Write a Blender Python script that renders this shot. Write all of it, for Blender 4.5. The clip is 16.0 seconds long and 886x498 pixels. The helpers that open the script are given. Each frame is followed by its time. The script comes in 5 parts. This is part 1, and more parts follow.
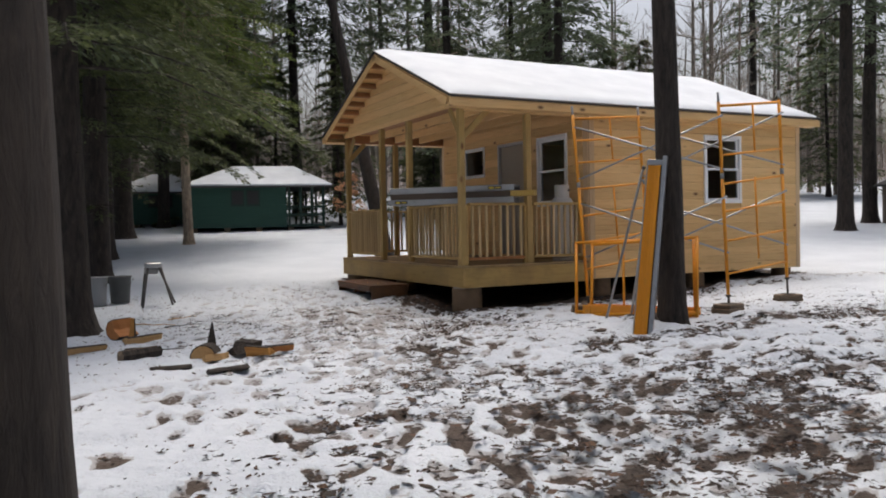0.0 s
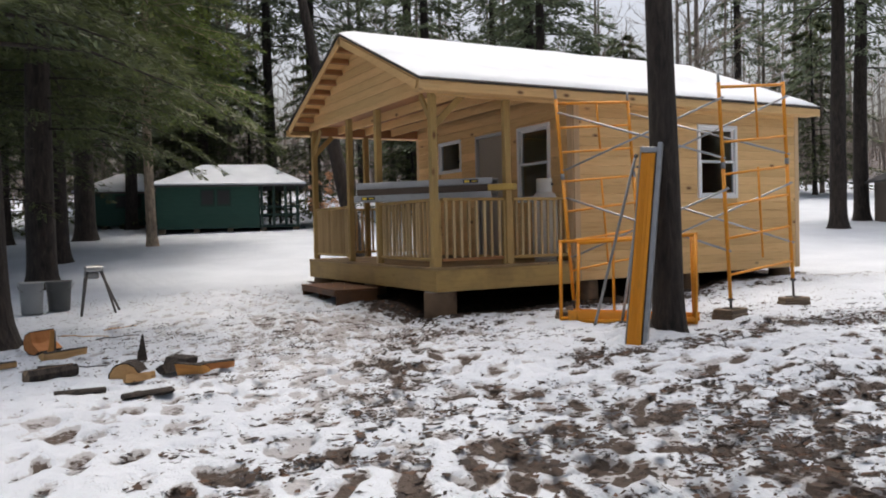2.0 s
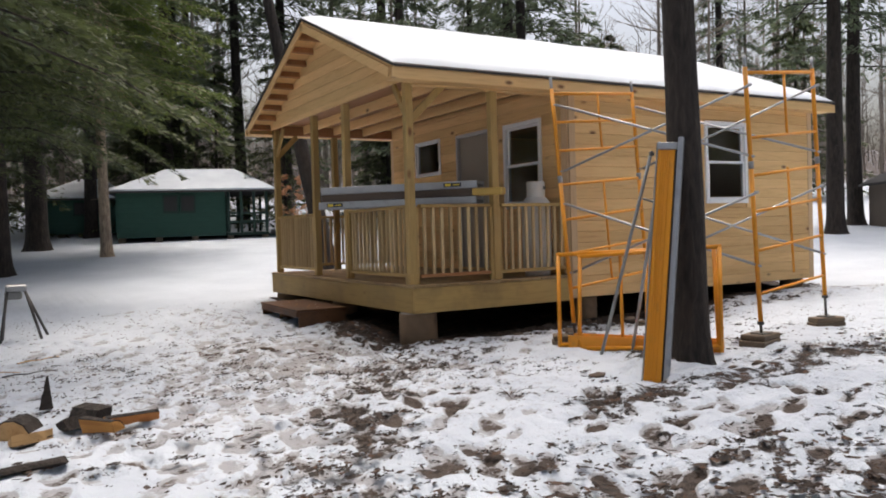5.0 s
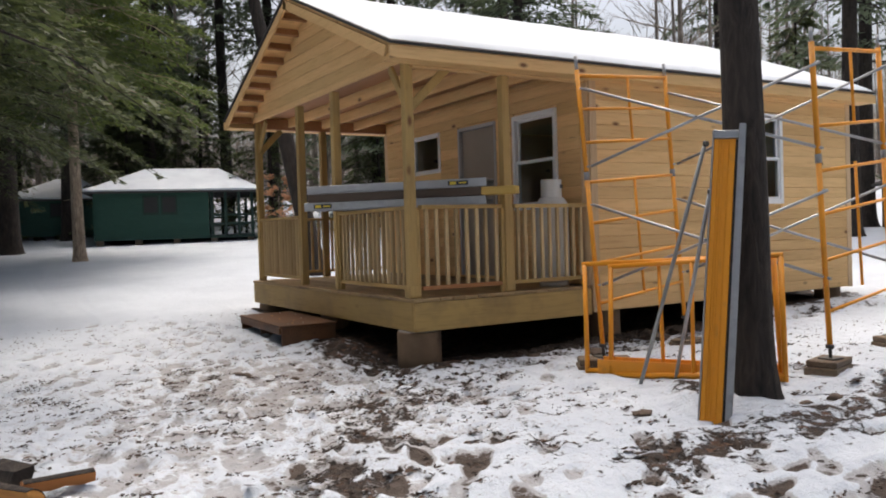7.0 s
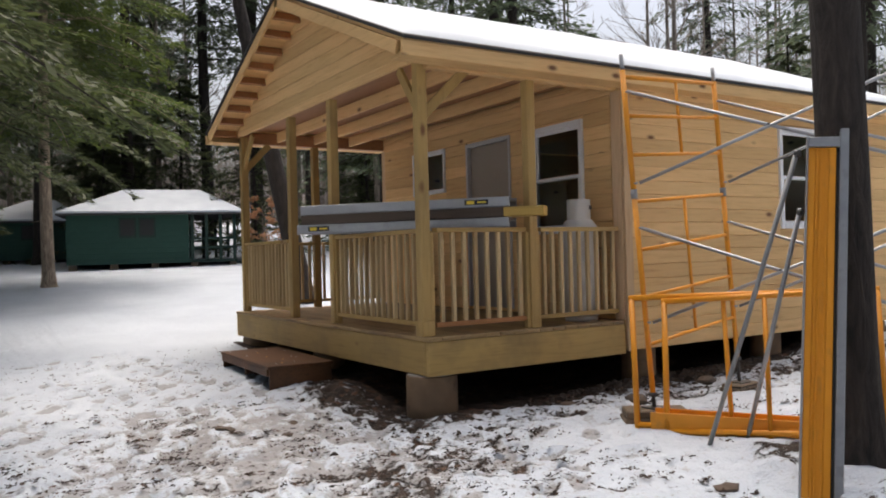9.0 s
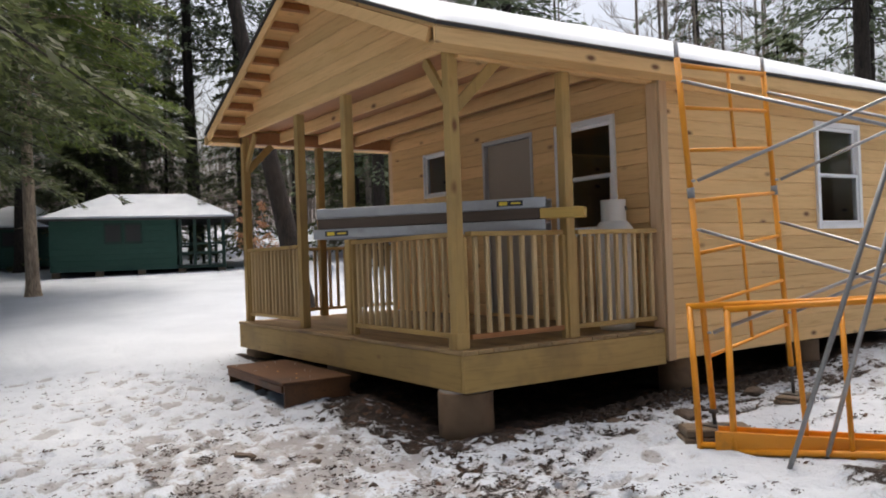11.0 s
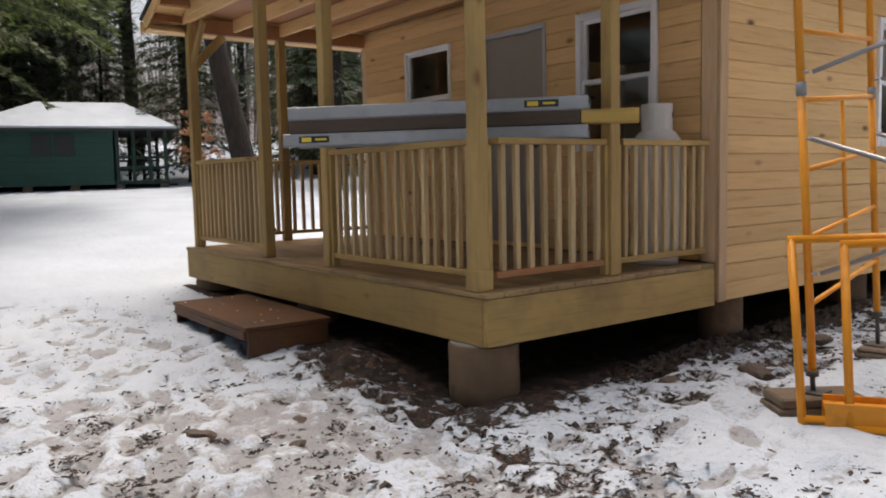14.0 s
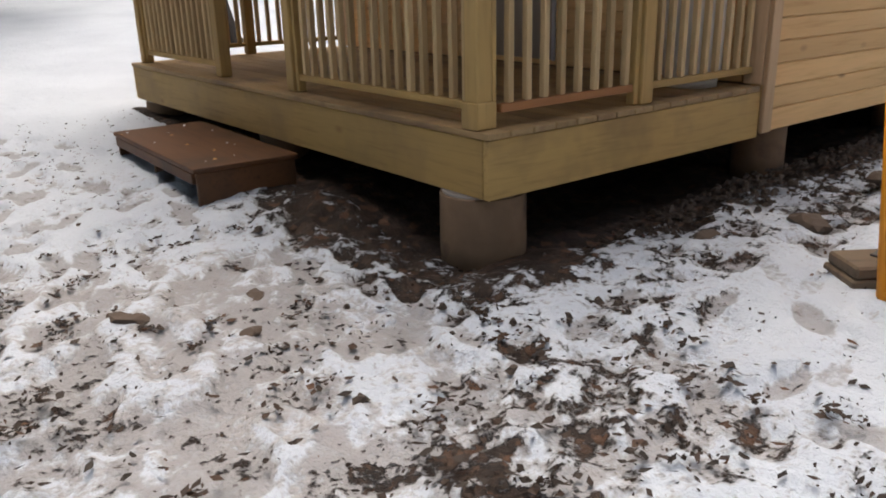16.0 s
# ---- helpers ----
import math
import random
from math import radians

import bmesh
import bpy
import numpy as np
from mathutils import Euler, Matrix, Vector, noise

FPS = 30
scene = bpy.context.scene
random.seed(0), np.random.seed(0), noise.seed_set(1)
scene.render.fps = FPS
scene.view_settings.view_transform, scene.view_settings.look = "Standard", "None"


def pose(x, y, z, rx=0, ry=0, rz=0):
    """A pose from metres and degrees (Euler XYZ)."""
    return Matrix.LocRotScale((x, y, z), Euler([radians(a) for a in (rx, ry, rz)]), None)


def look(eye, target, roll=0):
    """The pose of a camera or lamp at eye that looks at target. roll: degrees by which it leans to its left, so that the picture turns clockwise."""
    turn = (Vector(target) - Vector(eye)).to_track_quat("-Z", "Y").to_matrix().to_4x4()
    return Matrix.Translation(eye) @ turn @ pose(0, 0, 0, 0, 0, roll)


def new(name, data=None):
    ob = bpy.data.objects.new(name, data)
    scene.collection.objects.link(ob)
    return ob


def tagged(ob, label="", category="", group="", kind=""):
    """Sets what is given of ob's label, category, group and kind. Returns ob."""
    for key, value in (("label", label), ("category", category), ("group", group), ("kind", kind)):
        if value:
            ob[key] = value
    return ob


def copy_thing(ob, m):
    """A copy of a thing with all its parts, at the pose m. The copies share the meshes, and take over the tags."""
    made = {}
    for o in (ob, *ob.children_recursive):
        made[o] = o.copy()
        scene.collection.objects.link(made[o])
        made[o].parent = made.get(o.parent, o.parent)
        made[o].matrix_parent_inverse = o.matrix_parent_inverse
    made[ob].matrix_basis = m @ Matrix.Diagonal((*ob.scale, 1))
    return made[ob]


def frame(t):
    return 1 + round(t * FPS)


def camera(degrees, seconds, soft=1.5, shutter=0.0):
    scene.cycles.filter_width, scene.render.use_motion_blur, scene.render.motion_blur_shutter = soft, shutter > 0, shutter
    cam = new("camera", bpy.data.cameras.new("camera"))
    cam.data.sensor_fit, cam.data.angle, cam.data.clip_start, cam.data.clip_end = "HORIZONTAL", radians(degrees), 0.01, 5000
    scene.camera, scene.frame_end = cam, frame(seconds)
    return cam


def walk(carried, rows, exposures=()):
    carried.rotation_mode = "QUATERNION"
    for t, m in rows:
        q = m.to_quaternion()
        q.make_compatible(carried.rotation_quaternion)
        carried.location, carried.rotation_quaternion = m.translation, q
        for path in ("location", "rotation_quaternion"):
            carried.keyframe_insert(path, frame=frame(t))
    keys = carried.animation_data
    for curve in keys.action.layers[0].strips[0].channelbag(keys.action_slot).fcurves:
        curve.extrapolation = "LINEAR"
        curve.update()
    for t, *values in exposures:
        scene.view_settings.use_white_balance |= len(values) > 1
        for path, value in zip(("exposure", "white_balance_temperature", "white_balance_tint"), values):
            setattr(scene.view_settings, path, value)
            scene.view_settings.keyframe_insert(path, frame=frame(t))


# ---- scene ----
cam = camera(57.8, 16.0, soft=1.9)
PATH = [
    (0, (-5.628, -10.115, 1.201), (-4.709, -8.340, 1.144), -1.13),
    (0.5, (-5.442, -9.873, 1.187), (-4.514, -8.102, 1.131), -1.33),
    (1, (-5.278, -9.631, 1.167), (-4.340, -7.866, 1.112), -1.33),
    (1.5, (-5.115, -9.394, 1.155), (-4.166, -7.634, 1.100), -1.28),
    (2, (-4.958, -9.199, 1.150), (-4.003, -7.443, 1.095), -1.39),
    (2.5, (-4.827, -8.970, 1.163), (-3.856, -7.222, 1.106), -1.43),
    (3, (-4.696, -8.708, 1.172), (-3.707, -6.971, 1.120), -1.28),
    (5.5, (-4.166, -7.698, 1.243), (-3.157, -5.971, 1.199), -1.80),
    (6, (-4.038, -7.408, 1.267), (-3.026, -5.683, 1.223), -1.96),
    (6.5, (-3.916, -7.116, 1.271), (-2.898, -5.395, 1.227), -1.94),
    (7, (-3.785, -6.790, 1.264), (-2.757, -5.074, 1.221), -1.73),
    (7.5, (-3.642, -6.472, 1.261), (-2.607, -4.762, 1.214), -1.64),
    (8, (-3.523, -6.195, 1.276), (-2.482, -4.488, 1.228), -1.76),
    (8.5, (-3.469, -5.934, 1.288), (-2.418, -4.232, 1.265), -1.82),
    (9, (-3.466, -5.677, 1.293), (-2.399, -3.986, 1.310), -1.50),
    (9.5, (-3.465, -5.496, 1.300), (-2.391, -3.809, 1.325), -1.63),
    (10, (-3.477, -5.352, 1.320), (-2.406, -3.663, 1.343), -1.86),
    (12.5, (-3.554, -4.333, 1.337), (-2.369, -2.722, 1.347), -1.72),
    (13, (-3.398, -4.078, 1.329), (-2.200, -2.476, 1.314), -1.35),
    (13.5, (-3.212, -3.819, 1.317), (-2.011, -2.222, 1.237), -1.37),
    (14, (-3.050, -3.563, 1.303), (-1.849, -1.973, 1.125), -1.25),
    (14.5, (-2.880, -3.295, 1.295), (-1.687, -1.716, 1.002), -1.30),
    (15, (-2.717, -3.045, 1.295), (-1.543, -1.481, 0.878), -1.29),
    (15.5, (-2.595, -2.871, 1.295), (-1.440, -1.331, 0.755), -1.39),
    (16, (-2.459, -2.765, 1.307), (-1.302, -1.266, 0.663), -1.44),
]
walk(cam, [(t, look(eye, target, roll)) for t, eye, target, roll in PATH],
     exposures=((0.0, 0.44, 6560, 10), (2.5, 0.66, 6560, 10), (5.5, 0.73, 6560, 10), (10.0, 0.79, 6560, 10), (13.0, 0.80, 6560, 10), (16.0, 0.78, 6560, 10)))

# ---- world and light: flat overcast winter day ----
world = bpy.data.worlds.new("overcast")
scene.world = world
world.use_nodes = True
wn = world.node_tree
bg = wn.nodes["Background"]
sky = wn.nodes.new("ShaderNodeTexSky")
sky.sky_type = 'NISHITA'
sky.sun_disc = False
sky.sun_elevation = radians(75)
sky.sun_rotation = radians(30)
sky.air_density = 1.0
sky.dust_density = 10.0
sky.ozone_density = 1.0
hsv = wn.nodes.new("ShaderNodeHueSaturation")
hsv.inputs["Saturation"].default_value = 0.9
wn.links.new(sky.outputs[0], hsv.inputs["Color"])
wn.links.new(hsv.outputs[0], bg.inputs[0])
bg.inputs[1].default_value = 0.15
sun_data = bpy.data.lights.new("sun", 'SUN')
sun_data.energy = 0.3
sun_data.angle = radians(50)
sun_data.color = (1.0, 0.98, 0.95)
sun_ob = new("sun", sun_data)
sun_ob.matrix_world = look((5.4, 9.3, 40), (0, 0, 0))


# ---- materials ----
def nodes_of(name):
    m = bpy.data.materials.new(name)
    m.use_nodes = True
    nt = m.node_tree
    return m, nt, nt.nodes["Principled BSDF"]


def ramp(nt, fac, stops):
    r = nt.nodes.new("ShaderNodeValToRGB")
    while len(r.color_ramp.elements) < len(stops):
        r.color_ramp.elements.new(0.5)
    for e, (p, c) in zip(r.color_ramp.elements, stops):
        e.position = p
        e.color = (*c, 1)
    nt.links.new(fac, r.inputs[0])
    return r.outputs[0]


def mix(nt, fac, a, b, mode='MIX'):
    n = nt.nodes.new("ShaderNodeMix")
    n.data_type = 'RGBA'
    n.blend_type = mode
    for sock, v in ((n.inputs[0], fac), (n.inputs[6], a), (n.inputs[7], b)):
        if hasattr(v, "links"):
            nt.links.new(v, sock)
        elif isinstance(v, (int, float)):
            sock.default_value = v
        else:
            sock.default_value = (*v, 1)
    return n.outputs[2]


def math_node(nt, op, a, b=0.0, clamp=False):
    n = nt.nodes.new("ShaderNodeMath")
    n.operation = op
    n.use_clamp = clamp
    for sock, v in ((n.inputs[0], a), (n.inputs[1], b)):
        if hasattr(v, "links"):
            nt.links.new(v, sock)
        else:
            sock.default_value = v
    return n.outputs[0]


def coords(nt, scale=(1, 1, 1), kind="Object", shift=True):
    tc = nt.nodes.new("ShaderNodeTexCoord")
    mp = nt.nodes.new("ShaderNodeMapping")
    mp.inputs["Scale"].default_value = scale
    nt.links.new(tc.outputs[kind], mp.inputs[0])
    if shift:
        oi = nt.nodes.new("ShaderNodeObjectInfo")
        mul = nt.nodes.new("ShaderNodeVectorMath")
        mul.operation = 'SCALE'
        cmb = nt.nodes.new("ShaderNodeCombineXYZ")
        for i in range(3):
            nt.links.new(oi.outputs["Random"], cmb.inputs[i])
        nt.links.new(cmb.outputs[0], mul.inputs[0])
        mul.inputs["Scale"].default_value = 37.0
        nt.links.new(mul.outputs[0], mp.inputs["Location"])
    return mp.outputs[0]


def noise_tex(nt, vec, scale, detail=4.0, rough=0.55, distort=0.0):
    n = nt.nodes.new("ShaderNodeTexNoise")
    n.inputs["Scale"].default_value = scale
    n.inputs["Detail"].default_value = detail
    n.inputs["Roughness"].default_value = rough
    n.inputs["Distortion"].default_value = distort
    nt.links.new(vec, n.inputs["Vector"])
    return n.outputs["Fac"]


def bump(nt, bsdf, height, strength, dist=0.01):
    b = nt.nodes.new("ShaderNodeBump")
    b.inputs["Strength"].default_value = strength
    b.inputs["Distance"].default_value = dist
    nt.links.new(height, b.inputs["Height"])
    nt.links.new(b.outputs[0], bsdf.inputs["Normal"])


def wood(name, base, dark, axis='x', knots=0.0, rough=0.65, spread=0.18, stain=None):
    """Sawn wood with grain along one axis, knots and board-to-board variation."""
    m, nt, b = nodes_of(name)
    long = {'x': (0.6, 9, 9), 'y': (9, 0.6, 9), 'z': (9, 9, 0.6)}[axis]
    grain = noise_tex(nt, coords(nt, long), 4.0, 6.0, 0.6, 0.4)
    big = noise_tex(nt, coords(nt, tuple(v * 0.12 for v in long)), 4.0, 2.0)
    col = ramp(nt, grain, [(0.25, dark), (0.48, base), (0.8, tuple(min(1, c * 1.12) for c in base))])
    col = mix(nt, math_node(nt, 'MULTIPLY', big, 0.5), col, tuple(c * 0.72 for c in base))
    oi = nt.nodes.new("ShaderNodeObjectInfo")
    val = ramp(nt, oi.outputs["Random"], [(0.0, (1 - spread, 1 - spread * 1.15, 1 - spread * 1.4)), (1.0, (1.06, 1.06, 1.06))])
    col = mix(nt, 1.0, col, val, 'MULTIPLY')
    if knots:
        v = nt.nodes.new("ShaderNodeTexVoronoi")
        v.inputs["Scale"].default_value = 1.0
        kv = coords(nt, {'x': (2.6, 5.5, 5.5), 'y': (5.5, 2.6, 5.5), 'z': (5.5, 5.5, 2.6)}[axis])
        nt.links.new(kv, v.inputs["Vector"])
        k = ramp(nt, v.outputs["Distance"], [(0.0, (1, 1, 1)), (0.07, (1, 1, 1)), (0.14, (0.35, 0.35, 0.35)), (0.2, (0, 0, 0))])
        pick = nt.nodes.new("ShaderNodeSeparateColor")
        nt.links.new(v.outputs["Color"], pick.inputs[0])
        sel = math_node(nt, 'LESS_THAN', pick.outputs[0], knots)
        col = mix(nt, math_node(nt, 'MULTIPLY', k, sel), col, (0.16, 0.065, 0.02))
    if stain:
        st = noise_tex(nt, coords(nt), 1.3, 4.0, 0.6)
        col = mix(nt, ramp(nt, st, [(0.5, (0, 0, 0)), (0.66, (0.8, 0.8, 0.8))]), col, stain)
    nt.links.new(col, b.inputs["Base Color"])
    b.inputs["Roughness"].default_value = rough
    bump(nt, b, grain, 0.25, 0.004)
    return m


def plain(name, color, rough=0.5, metal=0.0, vary=0.15, scale=8.0, dirt=None, bumpy=0.1):
    """Painted, metal or plastic surface with uneven tone and grime."""
    m, nt, b = nodes_of(name)
    n1 = noise_tex(nt, coords(nt), scale, 5.0, 0.6)
    n2 = noise_tex(nt, coords(nt), scale * 6, 3.0)
    col = mix(nt, n1, tuple(c * (1 - vary) for c in color), tuple(min(1, c * (1 + vary)) for c in color))
    if dirt:
        col = mix(nt, ramp(nt, n1, [(0.55, (0, 0, 0)), (0.72, (0.9, 0.9, 0.9))]), col, dirt)
    nt.links.new(col, b.inputs["Base Color"])
    b.inputs["Metallic"].default_value = metal
    nt.links.new(math_node(nt, 'ADD', math_node(nt, 'MULTIPLY', n2, 0.25), rough - 0.12), b.inputs["Roughness"])
    bump(nt, b, n2, bumpy, 0.003)
    return m


PINE = wood("pine_siding", (0.79, 0.515, 0.23), (0.63, 0.36, 0.135), 'x', knots=0.45)
PINE_Y = wood("pine_siding_cross", (0.79, 0.515, 0.23), (0.63, 0.36, 0.135), 'y', knots=0.3)
PINE_Z = wood("pine_trim", (0.64, 0.45, 0.265), (0.50, 0.315, 0.155), 'z', knots=0.15)
# pine with the shade under the roof put into a darker, redder colour
PINE_SHADED_Y = wood("shaded_pine_cross", (0.40, 0.19, 0.085), (0.26, 0.11, 0.045), 'y', knots=0.1)
TREATED_X = wood("treated_lumber", (0.47, 0.312, 0.105), (0.29, 0.178, 0.055), 'x', knots=0.3, stain=(0.25, 0.16, 0.062))
TREATED_Y = wood("treated_lumber_cross", (0.47, 0.312, 0.105), (0.29, 0.178, 0.055), 'y', knots=0.3, stain=(0.25, 0.16, 0.062))
TREATED_Z = wood("treated_post", (0.47, 0.315, 0.112), (0.31, 0.19, 0.064), 'z', knots=0.3, stain=(0.29, 0.19, 0.075))
BALUSTER = wood("treated_baluster", (0.58, 0.425, 0.22), (0.40, 0.275, 0.125), 'z', knots=0.0, spread=0.3)
DECK = wood("deck_board", (0.38, 0.26, 0.12), (0.25, 0.15, 0.07), 'y', stain=(0.16, 0.10, 0.055))
REDWOOD = wood("reddish_rail", (0.38, 0.17, 0.06), (0.27, 0.11, 0.04), 'x')
PLYWOOD = wood("wet_plywood", (0.135, 0.056, 0.018), (0.06, 0.024, 0.009), 'y', rough=0.6, stain=(0.05, 0.024, 0.011))
CONCRETE = plain("pier_concrete", (0.30, 0.27, 0.24), 0.85, vary=0.45, scale=5, dirt=(0.10, 0.068, 0.046))
CARD = plain("sonotube_card", (0.21, 0.135, 0.078), 0.8, vary=0.45, scale=4, dirt=(0.095, 0.06, 0.042))
SHINGLE = plain("dark_drip_edge", (0.035, 0.033, 0.032), 0.75, vary=0.3)
WHITE = plain("white_vinyl", (0.78, 0.78, 0.78), 0.45, vary=0.04)
TRIM_GREY = plain("grey_primed_trim", (0.44, 0.44, 0.45), 0.55, vary=0.08, scale=3)
GREY_DOOR = plain("grey_primed_door", (0.30, 0.255, 0.205), 0.55, vary=0.08, scale=3)
YELLOW = plain("yellow_scaffold_paint", (0.70, 0.27, 0.008), 0.5, vary=0.15, dirt=(0.50, 0.21, 0.02))
GALV = plain("galvanised_steel", (0.37, 0.38, 0.39), 0.40, 0.7, vary=0.3, dirt=(0.24, 0.24, 0.24))
ALU = plain("aluminium", (0.37, 0.375, 0.38), 0.45, 0.65, vary=0.22, dirt=(0.30, 0.30, 0.30))
STEEL_WORN = plain("worn_steel", (0.26, 0.26, 0.26), 0.5, 0.4, vary=0.25)
STEEL_DARK = plain("dark_steel", (0.09, 0.085, 0.08), 0.6, 0.5, vary=0.3)
TANK = plain("tank_paint", (0.62, 0.60, 0.55), 0.45, vary=0.1, scale=4)
BLACK = plain("black_plastic", (0.02, 0.02, 0.02), 0.6)
LABEL_Y = plain("yellow_label", (0.75, 0.55, 0.05), 0.5)
GREEN = plain("dark_green_paint", (0.014, 0.060, 0.043), 0.7, vary=0.2, scale=3)
GREEN_DK = plain("weathered_green_timber", (0.012, 0.035, 0.026), 0.75, vary=0.3)
DARKWOOD = wood("weathered_block", (0.16, 0.115, 0.075), (0.08, 0.055, 0.035), 'x')
SPLIT = wood("split_wood", (0.55, 0.34, 0.15), (0.36, 0.19, 0.075), 'x', rough=0.8)
SPLIT_RED = wood("split_heartwood", (0.42, 0.17, 0.05), (0.26, 0.09, 0.03), 'x', rough=0.8)
TIMBER_DARK = wood("dark_wet_timber", (0.075, 0.05, 0.033), (0.04, 0.026, 0.017), 'x')
SPLIT_ORANGE = wood("split_orange_wood", (0.50, 0.235, 0.055), (0.33, 0.135, 0.035), 'x', rough=0.8)
SHED = wood("grey_shed_board", (0.13, 0.105, 0.085), (0.07, 0.055, 0.045), 'z')


def glass_material():
    m, nt, b = nodes_of("window_glass")
    b.inputs["Base Color"].default_value = (0.9, 0.93, 0.92, 1)
    b.inputs["Roughness"].default_value = 0.03
    b.inputs["IOR"].default_value = 1.5
    b.inputs["Transmission Weight"].default_value = 1.0
    return m


GLASS = glass_material()
# dark brown for the room's floor and ceiling: the missing light is in the colour
ROOM = plain("unlit_room_tone", (0.20, 0.14, 0.085), 0.9)


def bark_material(name, a, c, scale=1.0):
    m, nt, b = nodes_of(name)
    v = coords(nt, (7 * scale, 7 * scale, 1.6 * scale))
    n1 = noise_tex(nt, v, 2.5, 8.0, 0.65, 0.6)
    n2 = noise_tex(nt, coords(nt), 1.1, 3.0)
    col = ramp(nt, n1, [(0.36, a), (0.56, c), (0.72, tuple(min(1, q * 1.9) for q in c))])
    col = mix(nt, ramp(nt, n2, [(0.5, (0, 0, 0)), (0.75, (0.4, 0.4, 0.4))]), col, tuple(q * 1.5 for q in c))
    nt.links.new(col, b.inputs["Base Color"])
    b.inputs["Roughness"].default_value = 0.9
    bump(nt, b, n1, 0.9, 0.03)
    return m


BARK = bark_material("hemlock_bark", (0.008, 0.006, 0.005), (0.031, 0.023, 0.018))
BARK_PALE = bark_material("young_hemlock_bark", (0.16, 0.12, 0.085), (0.33, 0.26, 0.19))
BARK_LIGHT = bark_material("maple_bark", (0.09, 0.075, 0.06), (0.22, 0.185, 0.15))


def leaf_material(name, a, c, dead=None):
    m, nt, b = nodes_of(name)
    g = nt.nodes.new("ShaderNodeNewGeometry")
    col = ramp(nt, g.outputs["Random Per Island"], [(0.0, a), (0.85, c), (1.0, dead or c)])
    big = noise_tex(nt, coords(nt, kind="Object"), 0.8, 2.0)
    col = mix(nt, math_node(nt, 'MULTIPLY', big, 0.7), col, tuple(q * 0.55 for q in a))
    nt.links.new(col, b.inputs["Base Color"])
    b.inputs["Roughness"].default_value = 0.6
    tr = nt.nodes.new("ShaderNodeBsdfTranslucent")
    nt.links.new(col, tr.inputs["Color"])
    ms = nt.nodes.new("ShaderNodeMixShader")
    ms.inputs[0].default_value = 0.45
    nt.links.new(b.outputs[0], ms.inputs[1])
    nt.links.new(tr.outputs[0], ms.inputs[2])
    nt.links.new(ms.outputs[0], nt.nodes["Material Output"].inputs["Surface"])
    return m


NEEDLES = leaf_material("hemlock_needles", (0.050, 0.066, 0.024), (0.115, 0.14, 0.048))
NEEDLES_BRIGHT = leaf_material("young_hemlock_needles", (0.085, 0.125, 0.028), (0.19, 0.24, 0.06))
# pine needles made paler, with the haze of distance mixed into their colour
NEEDLES_HAZED = leaf_material("hazed_pine_needles", (0.075, 0.10, 0.06), (0.155, 0.195, 0.105))
BEECH = leaf_material("dry_beech_leaves", (0.35, 0.16, 0.07), (0.50, 0.27, 0.13))
LITTER = leaf_material("wet_leaf_litter", (0.022, 0.016, 0.012), (0.085, 0.05, 0.033), (0.17, 0.085, 0.045))


def snow_material(name, lump=0.35):
    m, nt, b = nodes_of(name)
    v = coords(nt, shift=False)
    n1 = noise_tex(nt, v, 1.7, 5.0)
    n2 = noise_tex(nt, v, 45.0, 3.0)
    nt.links.new(ramp(nt, n1, [(0.3, (0.465, 0.515, 0.58)), (0.7, (0.56, 0.61, 0.665))]), b.inputs["Base Color"])
    b.inputs["Roughness"].default_value = 0.75
    b.inputs["Subsurface Weight"].default_value = 0.0
    bump(nt, b, n2, lump, 0.008)
    return m


SNOW = snow_material("roof_snow")


